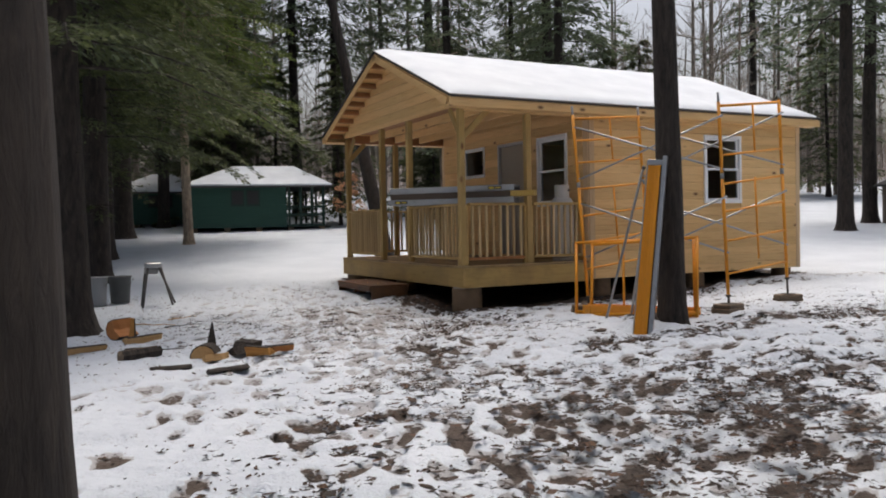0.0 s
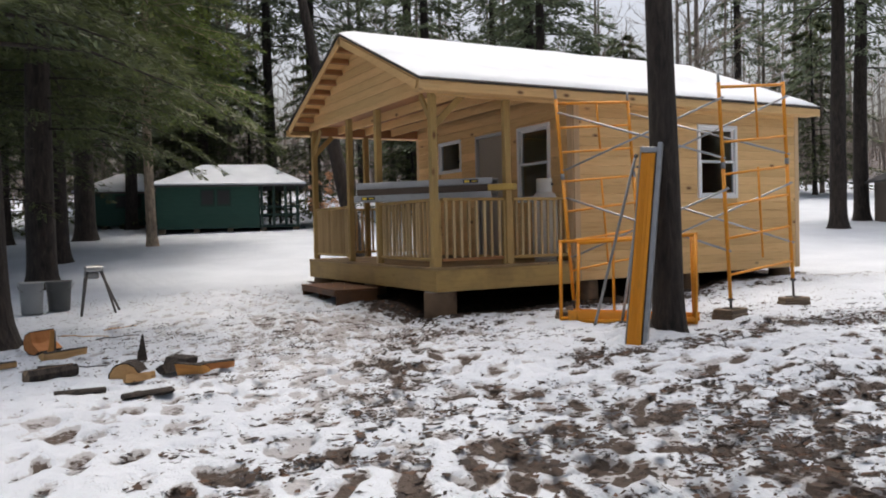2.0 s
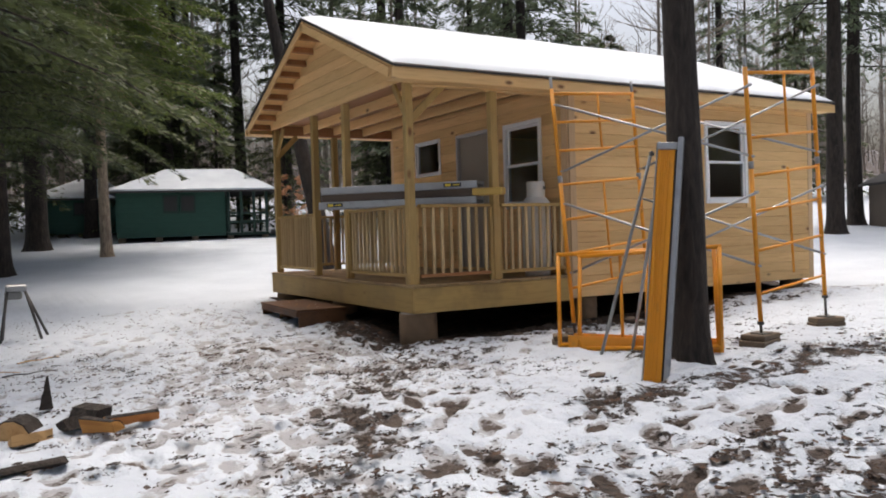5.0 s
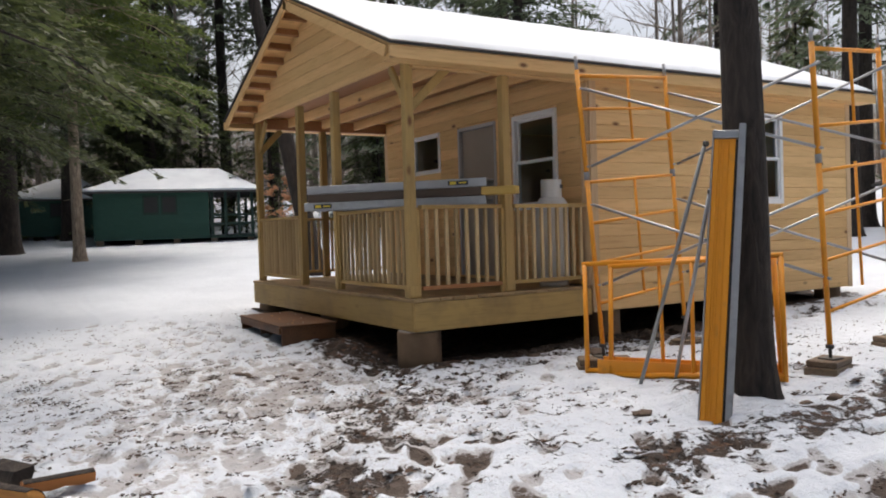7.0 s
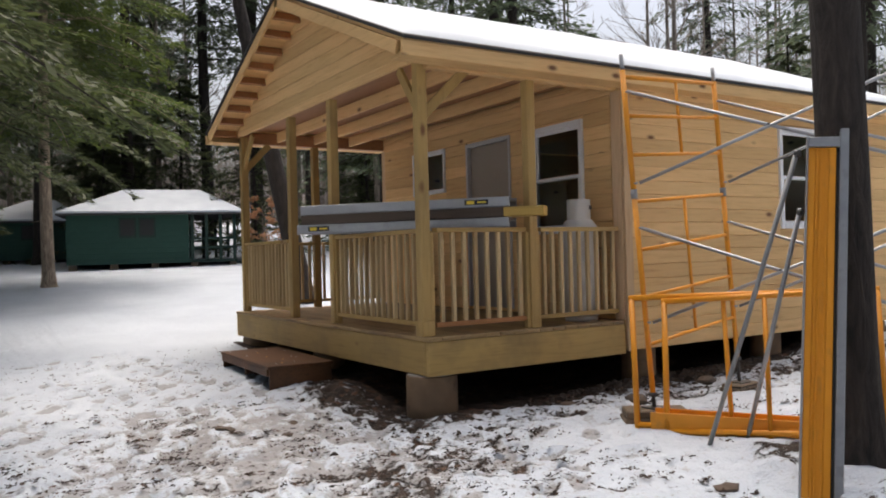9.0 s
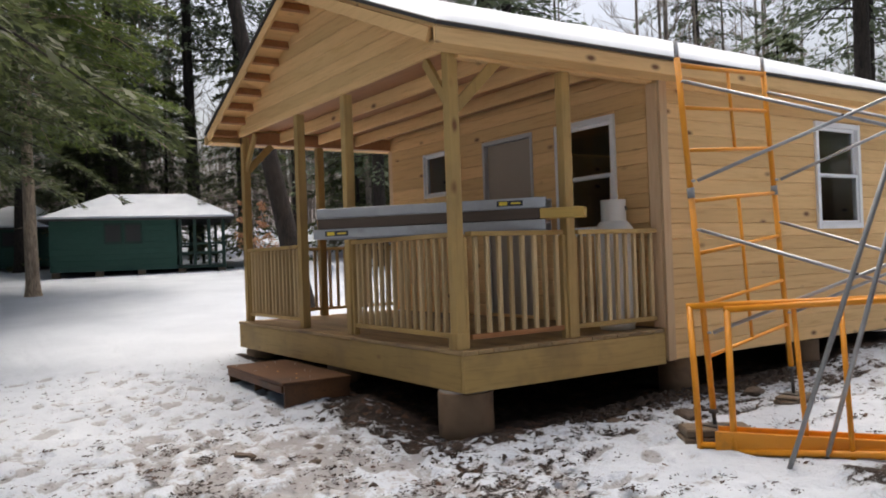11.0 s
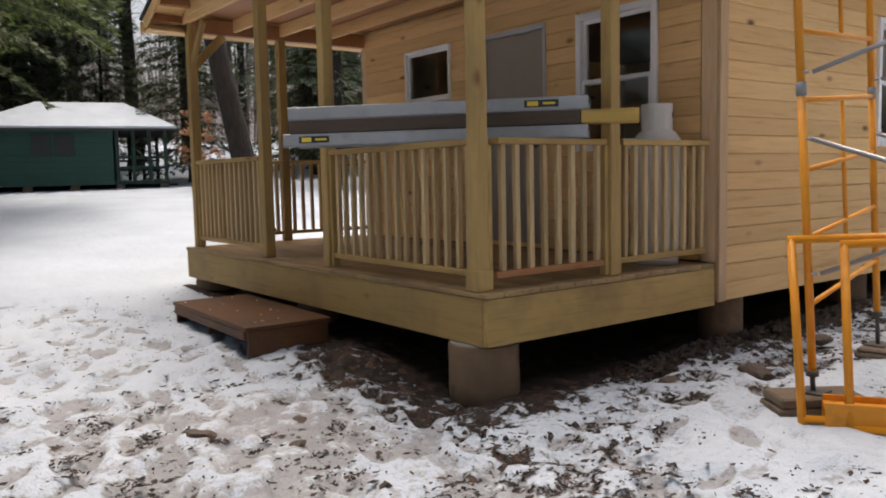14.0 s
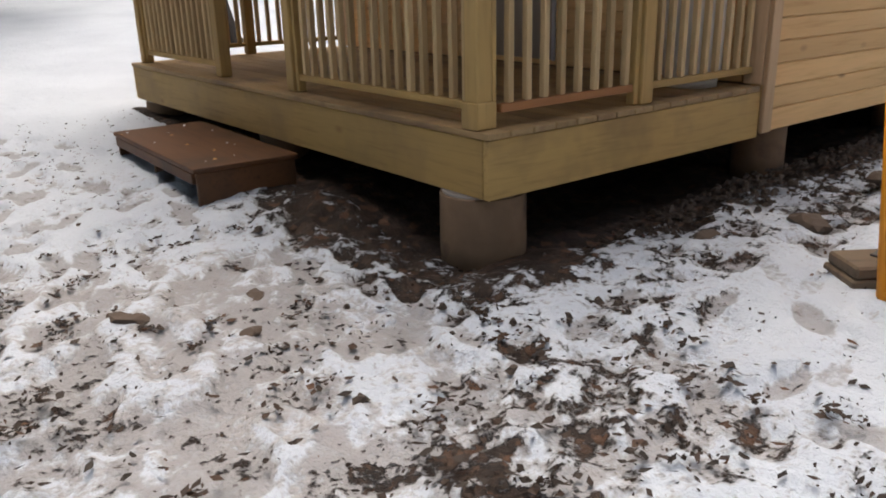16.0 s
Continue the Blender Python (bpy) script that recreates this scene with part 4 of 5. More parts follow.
def cross_brace(p, q, r, s):
    """A pair of galvanised tubes crossing at a rivet."""
    t = new("cross_brace")
    t.parent = SCAF
    t["label"] = "galvanised steel cross brace"
    o = Vector((2.4, -1.9, 0.1))
    off = Vector((0.012, -0.03, 0))
    part("brace_tube", rod(Vector(p) - o + off, Vector(q) - o + off, 0.013, n=8), GALV, t)
    off2 = off + Vector((0.0, -0.027, 0))
    part("brace_tube", rod(Vector(r) - o + off2, Vector(s) - o + off2, 0.013, n=8), GALV, t)
    mid = (Vector(p) + Vector(q)) / 2 - o
    part("rivet", rod(mid + off, mid + off2, 0.008, n=6), STEEL_DARK, t)


def leg_at(fr, k, f):
    return Vector(fr[0][k]).lerp(Vector(fr[1][k]), f)


for k in (0, 1):
    for hi, lo in ((0.92, 0.655), (0.525, 0.25)):
        cross_brace(leg_at(FA, k, hi), leg_at(FB, k, lo), leg_at(FA, k, lo), leg_at(FB, k, hi))


def foot_block(x, y, z1, sx, sy, rz=0.0, name="wooden_block"):
    z = gz(x, y) - 0.03
    t = thing(name, "weathered wooden block under a scaffold foot, in snow", "wooden block", (x, y, z), rz, group="blocks under the scaffold")
    h = z1 - z
    part("block", bx(-sx, sx, -sy, sy, 0, h * 0.55, bevel=0.01), DARKWOOD, t)
    part("block", bx(-sx * 0.95, sx * 0.98, -sy * 0.96, sy * 0.9, h * 0.55 + 0.001, h - 0.002, bevel=0.01), DARKWOOD, t)


foot_block(1.124, -1.352, 0.097, 0.24, 0.13, -35)
foot_block(2.49, -1.07, 0.112, 0.17, 0.10, 10)
foot_block(2.075, -2.905, 0.171, 0.185, 0.125, 14)
foot_block(3.535, -2.592, 0.187, 0.18, 0.085, -18)


def low_frame(p, q, h, mid, lean, name="loose_scaffold_frame"):
    """A spare frame stood on its side on the ground, its top leaning back."""
    p, q = Vector(p), Vector(q)
    d = q - p
    rz = math.atan2(d.y, d.x)
    t = thing(name, "yellow scaffold frame stood on its side in the snow", "scaffold frame", p, math.degrees(rz), group="spare scaffold frames")
    L = math.hypot(d.x, d.y)
    rise = d.z
    tip = Matrix.Rotation(-rz, 3, 'Z') @ Vector((*lean, 0))
    up = lambda x, z: Vector((x, 0, z + rise * x / L)) + tip * (z / h)
    part("bottom_leg", rod(up(0, 0.03), up(L, 0.03), 0.0215, n=10), YELLOW, t)
    part("top_leg", rod(up(-0.02, h), up(L + 0.02, h), 0.0215, n=10), YELLOW, t)
    for x in (0.0, L * mid, L):
        part("rung", rod(up(x, -0.02), up(x, h), 0.017 if 0.1 < x < L - 0.1 else 0.022, n=8), YELLOW, t)
    return t


low_frame((0.847, -1.446, -0.01), (1.64, -2.80, 0.05), 0.945, 0.42, (0.125, 0.15))
low_frame((0.93, -1.652, -0.035), (1.60, -2.86, 0.05), 0.95, 0.5, (0.135, 0.12))


def walkboard(p, q):
    p, q = Vector(p), Vector(q)
    d = q - p
    t = thing("steel_walkboard", "yellow steel scaffold walkboard lying in the snow", "scaffold plank", p, math.degrees(math.atan2(d.y, d.x)))
    L = d.length
    part("deck_sheet", bx(0, L, 0.012, 0.18, 0.085, 0.092), YELLOW, t)
    part("side_channel", bx(0, L, 0, 0.01, -0.02, 0.125), YELLOW, t)
    part("side_channel", bx(0, L, 0.182, 0.192, -0.02, 0.125), YELLOW, t)


walkboard((0.87, -1.55, 0.0), (1.65, -2.81, 0.07))


def leaning_plank():
    """Yellow walkboard stood on end against the tree, its ribbed underside outward."""
    foot, head = Vector((0.475, -2.985, -0.105)), Vector((0.845, -2.86, 1.93))
    zax = (head - foot).normalized()
    face = Vector((-0.81, -0.585, 0))
    face = (face - zax * face.dot(zax)).normalized()
    xax = face.cross(zax) * -1
    m = Matrix((xax, -face, zax)).transposed().to_4x4()
    m.translation = foot
    t = thing("scaffold_walkboard", "yellow steel walkboard with aluminium edges leaning on a tree", "scaffold plank")
    t.matrix_world = m
    L = (head - foot).length
    part("tray", bx(0.012, 0.158, 0.02, 0.03, 0.0, L - 0.06, bevel=0), YELLOW, t)
    for x, w in ((0.012, 0.034), (0.052, 0.012), (0.070, 0.012), (0.104, 0.012), (0.120, 0.036)):
        part("rib", bx(x, x + w, 0.011, 0.0185, 0.0, L - 0.06, bevel=0.002), YELLOW, t)
    part("edge_rail", bx(0.0, 0.010, -0.006, 0.07, -0.01, L), GALV, t, "galvanised edge rail")
    part("edge_rail", bx(0.176, 0.222, 0.0, 0.07, -0.01, L + 0.05), GALV, t, "galvanised edge rail")
    part("web", bx(0.1585, 0.1755, 0.022, 0.06, 0.0, L - 0.06), BLACK, t)
    part("end_cap", bx(0.0105, 0.1755, -0.006, 0.06, L - 0.058, L), GALV, t)
    part("hook", bx(0.0, 0.02, 0.072, 0.10, L - 0.10, L + 0.03), GALV, t)
    return t


leaning_plank()


def loose_brace(p, q, metal=GALV):
    t = thing("loose_brace", "galvanised cross brace leaning on the tree", "scaffold brace", p, group="braces leaning on the tree")
    d = Vector(q) - Vector(p)
    part("brace_tube", rod((0, 0, 0), d, 0.0155, n=8), metal, t)
    part("brace_eye", rod(d + Vector((0, -0.012, -0.02)), d + Vector((0, 0.012, -0.02)), 0.022, n=10), STEEL_DARK, t)


loose_brace((0.80, -2.12, -0.02), (0.84, -2.80, 1.86), STEEL_WORN)
loose_brace((1.20, -2.12, -0.01), (0.97, -2.72, 1.52))


# ---- trees ----
def trunk_bm(h, r, flare=1.5, lean=(0, 0), n=14, seed=0, rough=0.06, taper=0.35):
    bm = bmesh.new()
    rings = []
    steps = max(8, int(h / 0.35))
    for j in range(steps + 1):
        f = j / steps
        z = h * f ** 1.25
        rad = r * (1 - (1 - taper) * z / h) * (1 + (flare - 1) * math.exp(-z / 0.18))
        ring = []
        for i in range(n):
            a = 2 * math.pi * i / n
            k = 1 + rough * noise.noise((math.cos(a) * 2, math.sin(a) * 2, z * 0.9 + seed * 7.1)) + rough * 2.2 * math.exp(-z / 0.2) * math.cos(4 * a + seed)
            ring.append(bm.verts.new((lean[0] * z + 0.05 * math.sin(z * 0.5 + seed) + rad * k * math.cos(a), lean[1] * z + rad * k * math.sin(a), z - 0.08)))
        rings.append(ring)
    for a, b in zip(rings, rings[1:]):
        for i in range(n):
            f = bm.faces.new((a[i], a[(i + 1) % n], b[(i + 1) % n], b[i]))
            f.smooth = True
    return bm


def needle_sprays(sprays, nodes, per, leaf, seed):
    """Flat sprays of narrow needle tufts set left and right along each limb."""
    rg = np.random.default_rng(seed)
    V = []
    for base, out, sidev, L, dr in sprays:
        n = nodes * per
        o, sv = np.array(out), np.array(sidev)
        s = 0.15 + 0.85 * (np.repeat(np.arange(nodes), per) + rg.uniform(0, 1, n) * 0.55) / nodes
        p = np.array(base) + np.outer(L * s, o)
        p[:, 2] += L * (0.12 * s - dr * s * s)
        w = np.maximum(0.10, 0.30 * L * np.sin(np.minimum(1, s * 1.1) * 2.7 + 0.3))
        off = rg.uniform(-1, 1, n) * w
        c = p + np.outer(off, sv) + np.outer(0.35 * np.abs(off), o)
        c[:, 2] += -0.25 * np.abs(off) + rg.normal(0, 0.035, n)
        d = np.outer(rg.uniform(0.3, 1, n), o) + np.outer(np.sign(off) * rg.uniform(0.1, 1.1, n), sv)
        d[:, 2] += rg.uniform(-0.6, 0.1, n)
        d /= np.linalg.norm(d, axis=1)[:, None]
        ln = leaf * rg.uniform(0.6, 1.6, n)
        nr = np.stack([rg.uniform(-0.5, 0.5, n), rg.uniform(-0.5, 0.5, n), np.ones(n)], 1)
        sd = np.cross(d, nr)
        sd *= (ln * rg.uniform(0.11, 0.20, n) / np.linalg.norm(sd, axis=1))[:, None]
        mid = c + d * (ln * 0.55)[:, None]
        V.append(np.stack([c, mid + sd, c + d * ln[:, None], mid - sd], 1).reshape(-1, 3))
    V = np.concatenate(V)
    return V.tolist(), np.arange(len(V)).reshape(-1, 4).tolist()


def conifer(name, h, r, crown0, reach, seed, mat_leaf, leaf=0.16, nodes=11, per=6, branches=70, label="", at=(0, 0), lean=(0, 0), droop=0.45, bark=None, group="", stubs=8):
    """A hemlock: tapered trunk, drooping limbs, and flat sprays of needles with gaps."""
    rng = random.Random(seed)
    x, y = at
    t = thing(name, label, "tree", (x, y, gz(x, y)), rng.uniform(0, 360), group=group)
    tb = trunk_bm(h, r, 1.55, lean, seed=seed)
    sb = bmesh.new()
    for k in range(stubs):
        z = rng.uniform(1.2, max(1.5, crown0 + 1))
        a = rng.uniform(0, 6.28)
        ln = rng.uniform(0.15, 0.7)
        o = Vector((lean[0] * z, lean[1] * z, z))
        tube(sb, o, o + Vector((math.cos(a) * ln, math.sin(a) * ln, -0.1 * ln)), 0.014, 0.005, 5, False)
    sprays = []
    lb = bmesh.new()
    for b in range(branches):
        f = (b + rng.random()) / branches
        z = crown0 + (h - crown0) * f
        L = reach * (1 - f) ** 0.65 * rng.uniform(0.55, 1.1) + 0.3
        a = b * 2.4 + rng.uniform(-0.5, 0.5)
        out = Vector((math.cos(a), math.sin(a), 0))
        sidev = Vector((-math.sin(a), math.cos(a), 0))
        base = Vector((lean[0] * z, lean[1] * z, z))
        dr = droop * rng.uniform(0.6, 1.3)
        curve = lambda s: base + out * (L * s) + Vector((0, 0, L * (0.12 * s - dr * s * s)))
        prev = base
        for k in (0.35, 0.7, 1.0):
            q = curve(k)
            tube(lb, prev, q, max(0.006, 0.03 * (1 - k + 0.35) * L / 3), max(0.004, 0.03 * (1 - k) * L / 3), 4, False)
            prev = q
        sprays.append((base, out, sidev, L, dr))
    vs, fs = needle_sprays(sprays, nodes, per, leaf, seed)
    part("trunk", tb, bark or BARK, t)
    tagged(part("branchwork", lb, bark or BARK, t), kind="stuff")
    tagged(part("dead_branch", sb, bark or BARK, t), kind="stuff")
    quick_mesh("crown", vs, fs, mat_leaf, t)
    return t


def bare_tree(name, h, r, seed, at, bark, label, leaves=None, spin=None, lean=(0, 0), group="", limbs=16, crown0=0.35, twigs=5):
    """A leafless broadleaf: trunk, forking limbs and fine twigs."""
    rng = random.Random(seed)
    x, y = at
    t = thing(name, label, "tree", (x, y, gz(x, y)), rng.uniform(0, 360) if spin is None else spin, group=group)
    tb = trunk_bm(h, r, 1.35, lean, 10, seed, taper=0.18)
    lb = bmesh.new()
    vs, fs = [], []

    def grow(p, d, L, rad, depth):
        q = p + d * L
        tube(lb, p, q, rad, rad * 0.6, 5 if depth < 2 else 3, False)
        if depth >= 3:
            if leaves:
                for _ in range(5):
                    c = p.lerp(q, rng.random())
                    e = Vector((rng.uniform(-1, 1), rng.uniform(-1, 1), rng.uniform(-1, 0.2))).normalized() * 0.07
                    s = e.orthogonal().normalized() * 0.03
                    n0 = len(vs)
                    vs.extend([c, c + e * 0.5 + s, c + e, c + e * 0.5 - s])
                    fs.append((n0, n0 + 1, n0 + 2, n0 + 3))
            return
        for k in range(twigs if depth else 4):
            s = rng.uniform(0.3, 1.0)
            nd = (d + Vector((rng.uniform(-0.8, 0.8), rng.uniform(-0.8, 0.8), rng.uniform(-0.2, 0.7)))).normalized()
            grow(p.lerp(q, s), nd, L * rng.uniform(0.4, 0.65), rad * 0.5, depth + 1)

    for b in range(limbs):
        f = crown0 + (1 - crown0) * (b + rng.random()) / limbs
        z = h * f
        a = b * 2.4 + rng.uniform(-0.4, 0.4)
        d = Vector((math.cos(a), math.sin(a), rng.uniform(0.3, 0.9))).normalized()
        grow(Vector((lean[0] * z, lean[1] * z, z)), d, h * 0.16 * (1.25 - f) + 0.25, r * 0.3 * (1.15 - f), 1)
    part("trunk", tb, bark, t)
    tagged(part("branchwork", lb, bark, t), kind="stuff")
    if leaves and vs:
        quick_mesh("leaves", vs, fs, leaves, t)
    return t


HEM = "tall dark hemlock with drooping green boughs, rooted in snow"
# the tree with the walkboard: a bare lower stem
conifer("hemlock", 13.0, 0.165, 6.2, 2.6, 11, NEEDLES, 0.10, 11, 20, 60, "straight hemlock trunk with scaffold parts leaning on it", (1.125, -2.875), lean=(0.0, 0.0), stubs=3)
# beside the camera's way, and the row behind the chopping place
conifer("hemlock", 14.0, 0.30, 4.2, 3.4, 21, NEEDLES, 0.10, 12, 20, 60, "big dark hemlock trunk close by the path", (-5.83, -7.62), stubs=4)
conifer("hemlock", 15.0, 0.27, 3.2, 2.7, 22, NEEDLES, 0.10, 17, 42, 108, HEM, (-5.18, 0.75), group="hemlocks by the clearing")
conifer("hemlock", 15.0, 0.26, 2.9, 2.9, 23, NEEDLES, 0.105, 17, 42, 108, HEM, (-4.35, 7.25), group="hemlocks by the clearing")
conifer("hemlock", 15.0, 0.24, 3.3, 3.8, 24, NEEDLES, 0.12, 17, 40, 108, HEM, (-3.85, 12.2), group="hemlocks by the clearing")
conifer("hemlock", 15.0, 0.24, 2.5, 3.9, 26, NEEDLES, 0.125, 16, 36, 100, HEM, (-6.6, 10.2), group="hemlocks by the clearing")
conifer("hemlock", 15.0, 0.24, 2.6, 3.9, 27, NEEDLES, 0.125, 16, 36, 100, HEM, (-5.4, 16.5), group="hemlocks by the clearing")
conifer("hemlock", 12.0, 0.15, 3.9, 4.0, 25, NEEDLES_BRIGHT, 0.12, 17, 40, 104, "slender young hemlock with bright green boughs and pale trunk", (-1.25, 15.2), bark=BARK_PALE)
FOREST = [(-6.8, 4.0, 0), (-6.2, 14.5, 1), (-7.5, 9.5, 2), (-2.3, 23.5, 0), (-3.8, 25.0, 1), (-2.6, 20.0, 2), (-0.25, 26.8, 0), (-5.0, 19.5, 1),
          (16.2, 5.7, 2), (20.4, 7.8, 1), (12.5, 15.0, 2), (9.0, 17.5, 0), (15.5, 20.0, 1), 
          (4.5, 33.0, 1), (3.0, 27.8, 0), (6.6, 29.5, 2), (9.0, 30.0, 2), (13.0, 27.0, 0), (1.0, 36.0, 1), (-5.0, 31.0, 2), (-9.0, 27.0, 0), (18.0, 27.0, 1),
          (-1.0, 43.0, 1), (7.0, 41.0, 2), (15.0, 38.0, 0), (24.0, 32.0, 1), (33.0, 24.0, 2), (-10.0, 38.0, 0), (-13.0, 20.0, 1), (31.0, 6.5, 2), (-9.5, 16.0, 0), (27.0, 3.0, 1)]
protos = [conifer("pine", 17.0, 0.26, 3.6 + 1.4 * k, 3.6, 40 + k, NEEDLES_HAZED, 0.24, 10, 18, 60, "tall dark pine standing in the snowy wood", (FOREST[k][0], FOREST[k][1]), group="pines of the wood") for k in range(3)]
rng_f = random.Random(8)
for x, y, k in FOREST[3:]:
    s = rng_f.uniform(0.85, 1.25)
    ob = copy_thing(protos[k], pose(x, y, gz(x, y), 0, 0, rng_f.uniform(0, 360)))
    ob.scale = (s * rng_f.uniform(0.85, 1.1), s, s)
# unseen pines added round behind the path, to block the low sky light
back = conifer("pine", 16.0, 0.26, 4.0, 3.6, 48, NEEDLES_HAZED, 0.6, 7, 5, 60, "tall dark pine standing in the snowy wood", (-12.0, -14.0), group="pines of the wood")
for i in range(18):
    a = radians(rng_f.uniform(85, 318))
    d = rng_f.uniform(11.5, 26)
    x, y = -1.0 + d * math.sin(a) * 1.1, -4.5 + d * math.cos(a)
    if y > 4 and x > -7:
        continue
    s = rng_f.uniform(0.85, 1.2)
    ob = copy_thing(back, pose(x, y, gz(x, y), 0, 0, rng_f.uniform(0, 360)))
    ob.scale = (s, s, s)
# bushy young hemlocks under the tall trees
young = conifer("young_hemlock", 7.0, 0.08, 0.5, 2.3, 52, NEEDLES, 0.17, 10, 20, 60, "bushy young hemlock in the wood edge", (6.3, 22.5), group="young hemlocks of the wood", stubs=2)
for x, y, s in ((10.6, 22.0, 0.9), (3.4, 30.5, 1.2), (4.9, 27.2, 1.0), (2.0, 27.4, 0.9), (2.0, 31.5, 1.2), (-1.5, 33.0, 1.3), (-4.2, 29.0, 1.2), (-6.8, 24.0, 1.1), (12.5, 24.5, 1.2), (15.5, 23.0, 1.0), (18.0, 19.5, 1.1),
                (3.5, 38.0, 1.6), (16.0, 31.0, 1.4), (20.5, 27.5, 1.4), (-8.5, 31.0, 1.5), (22.5, 22.0, 1.2), (33.0, 19.0, 1.4)):
    ob = copy_thing(young, pose(x, y, gz(x, y), 0, 0, rng_f.uniform(0, 360)))
    ob.scale = (s * 1.1, s * 1.1, s)
BARE = "bare grey broadleaf tree in the snowy wood"
bare_protos = [bare_tree("bare_tree", 13.0, 0.14, 60 + k, ((-1.0, 30.0), (10.5, 21.0), (22.0, 17.0))[k], BARK_LIGHT, BARE, group="bare trees of the wood", limbs=15) for k in range(3)]
for i in range(46):
    a = radians(rng_f.uniform(-22, 68))
    d = rng_f.uniform(36, 75)
    x, y = -4.5 + d * math.sin(a), -8.5 + d * math.cos(a)
    s = rng_f.uniform(0.8, 1.35)
    ob = copy_thing(bare_protos[i % 3], pose(x, y, gz(x, y), 0, 0, rng_f.uniform(0, 360)))
    ob.scale = (s, s, s)


def far_wood():
    """The crowded grey stems and brush of the hillside, too many to count."""
    rng = random.Random(14)
    vs, fs = [], []

    def blade(p, q, w):
        p, q = Vector(p), Vector(q)
        side = (q - p).cross(Vector((0.5, 0.86, 0))).normalized() * w
        depth = Vector((0.5, 0.86, 0)) * w
        n0 = len(vs)
        vs.extend([p - side, p + side, p + depth, q - side * 0.5, q + side * 0.5, q + depth * 0.5])
        fs.extend([(n0, n0 + 1, n0 + 4, n0 + 3), (n0 + 1, n0 + 2, n0 + 5, n0 + 4), (n0 + 2, n0, n0 + 3, n0 + 5)])

    for i in range(1700):
        a = radians(rng.uniform(-26, 72))
        d = rng.uniform(48, 120)
        x, y = -4.5 + d * math.sin(a), -8.5 + d * math.cos(a)
        z = gz(x, y)
        h = rng.uniform(2, 12)
        blade((x, y, z - 0.2), (x + rng.uniform(-0.9, 0.9), y, z + h), rng.uniform(0.02, 0.075))
        for _ in range(14):
            f = rng.uniform(0.15, 1)
            b = Vector((x, y, z + h * f))
            blade(b, b + Vector((rng.uniform(-1.6, 1.6), rng.uniform(-1, 1), rng.uniform(0.1, 1.6))), rng.uniform(0.012, 0.03))
    ob = quick_mesh("far_woods", vs, fs, BARK_LIGHT)
    tagged(ob, "crowded bare grey stems of the far hillside wood", "woods", kind="stuff")


far_wood()
# leaning trunk beyond the porch and the coppery beech
bare_tree("leaning_tree", 10.0, 0.21, 71, (2.31, 8.4), BARK, "dark trunk leaning beyond the porch", spin=0.0, lean=(-0.19, 0.0), limbs=6, crown0=0.6)
bare_tree("beech", 2.0, 0.03, 72, (5.0, 18.0), BARK_LIGHT, "young beech with dry copper leaves", leaves=BEECH, limbs=16, crown0=0.15, twigs=4)


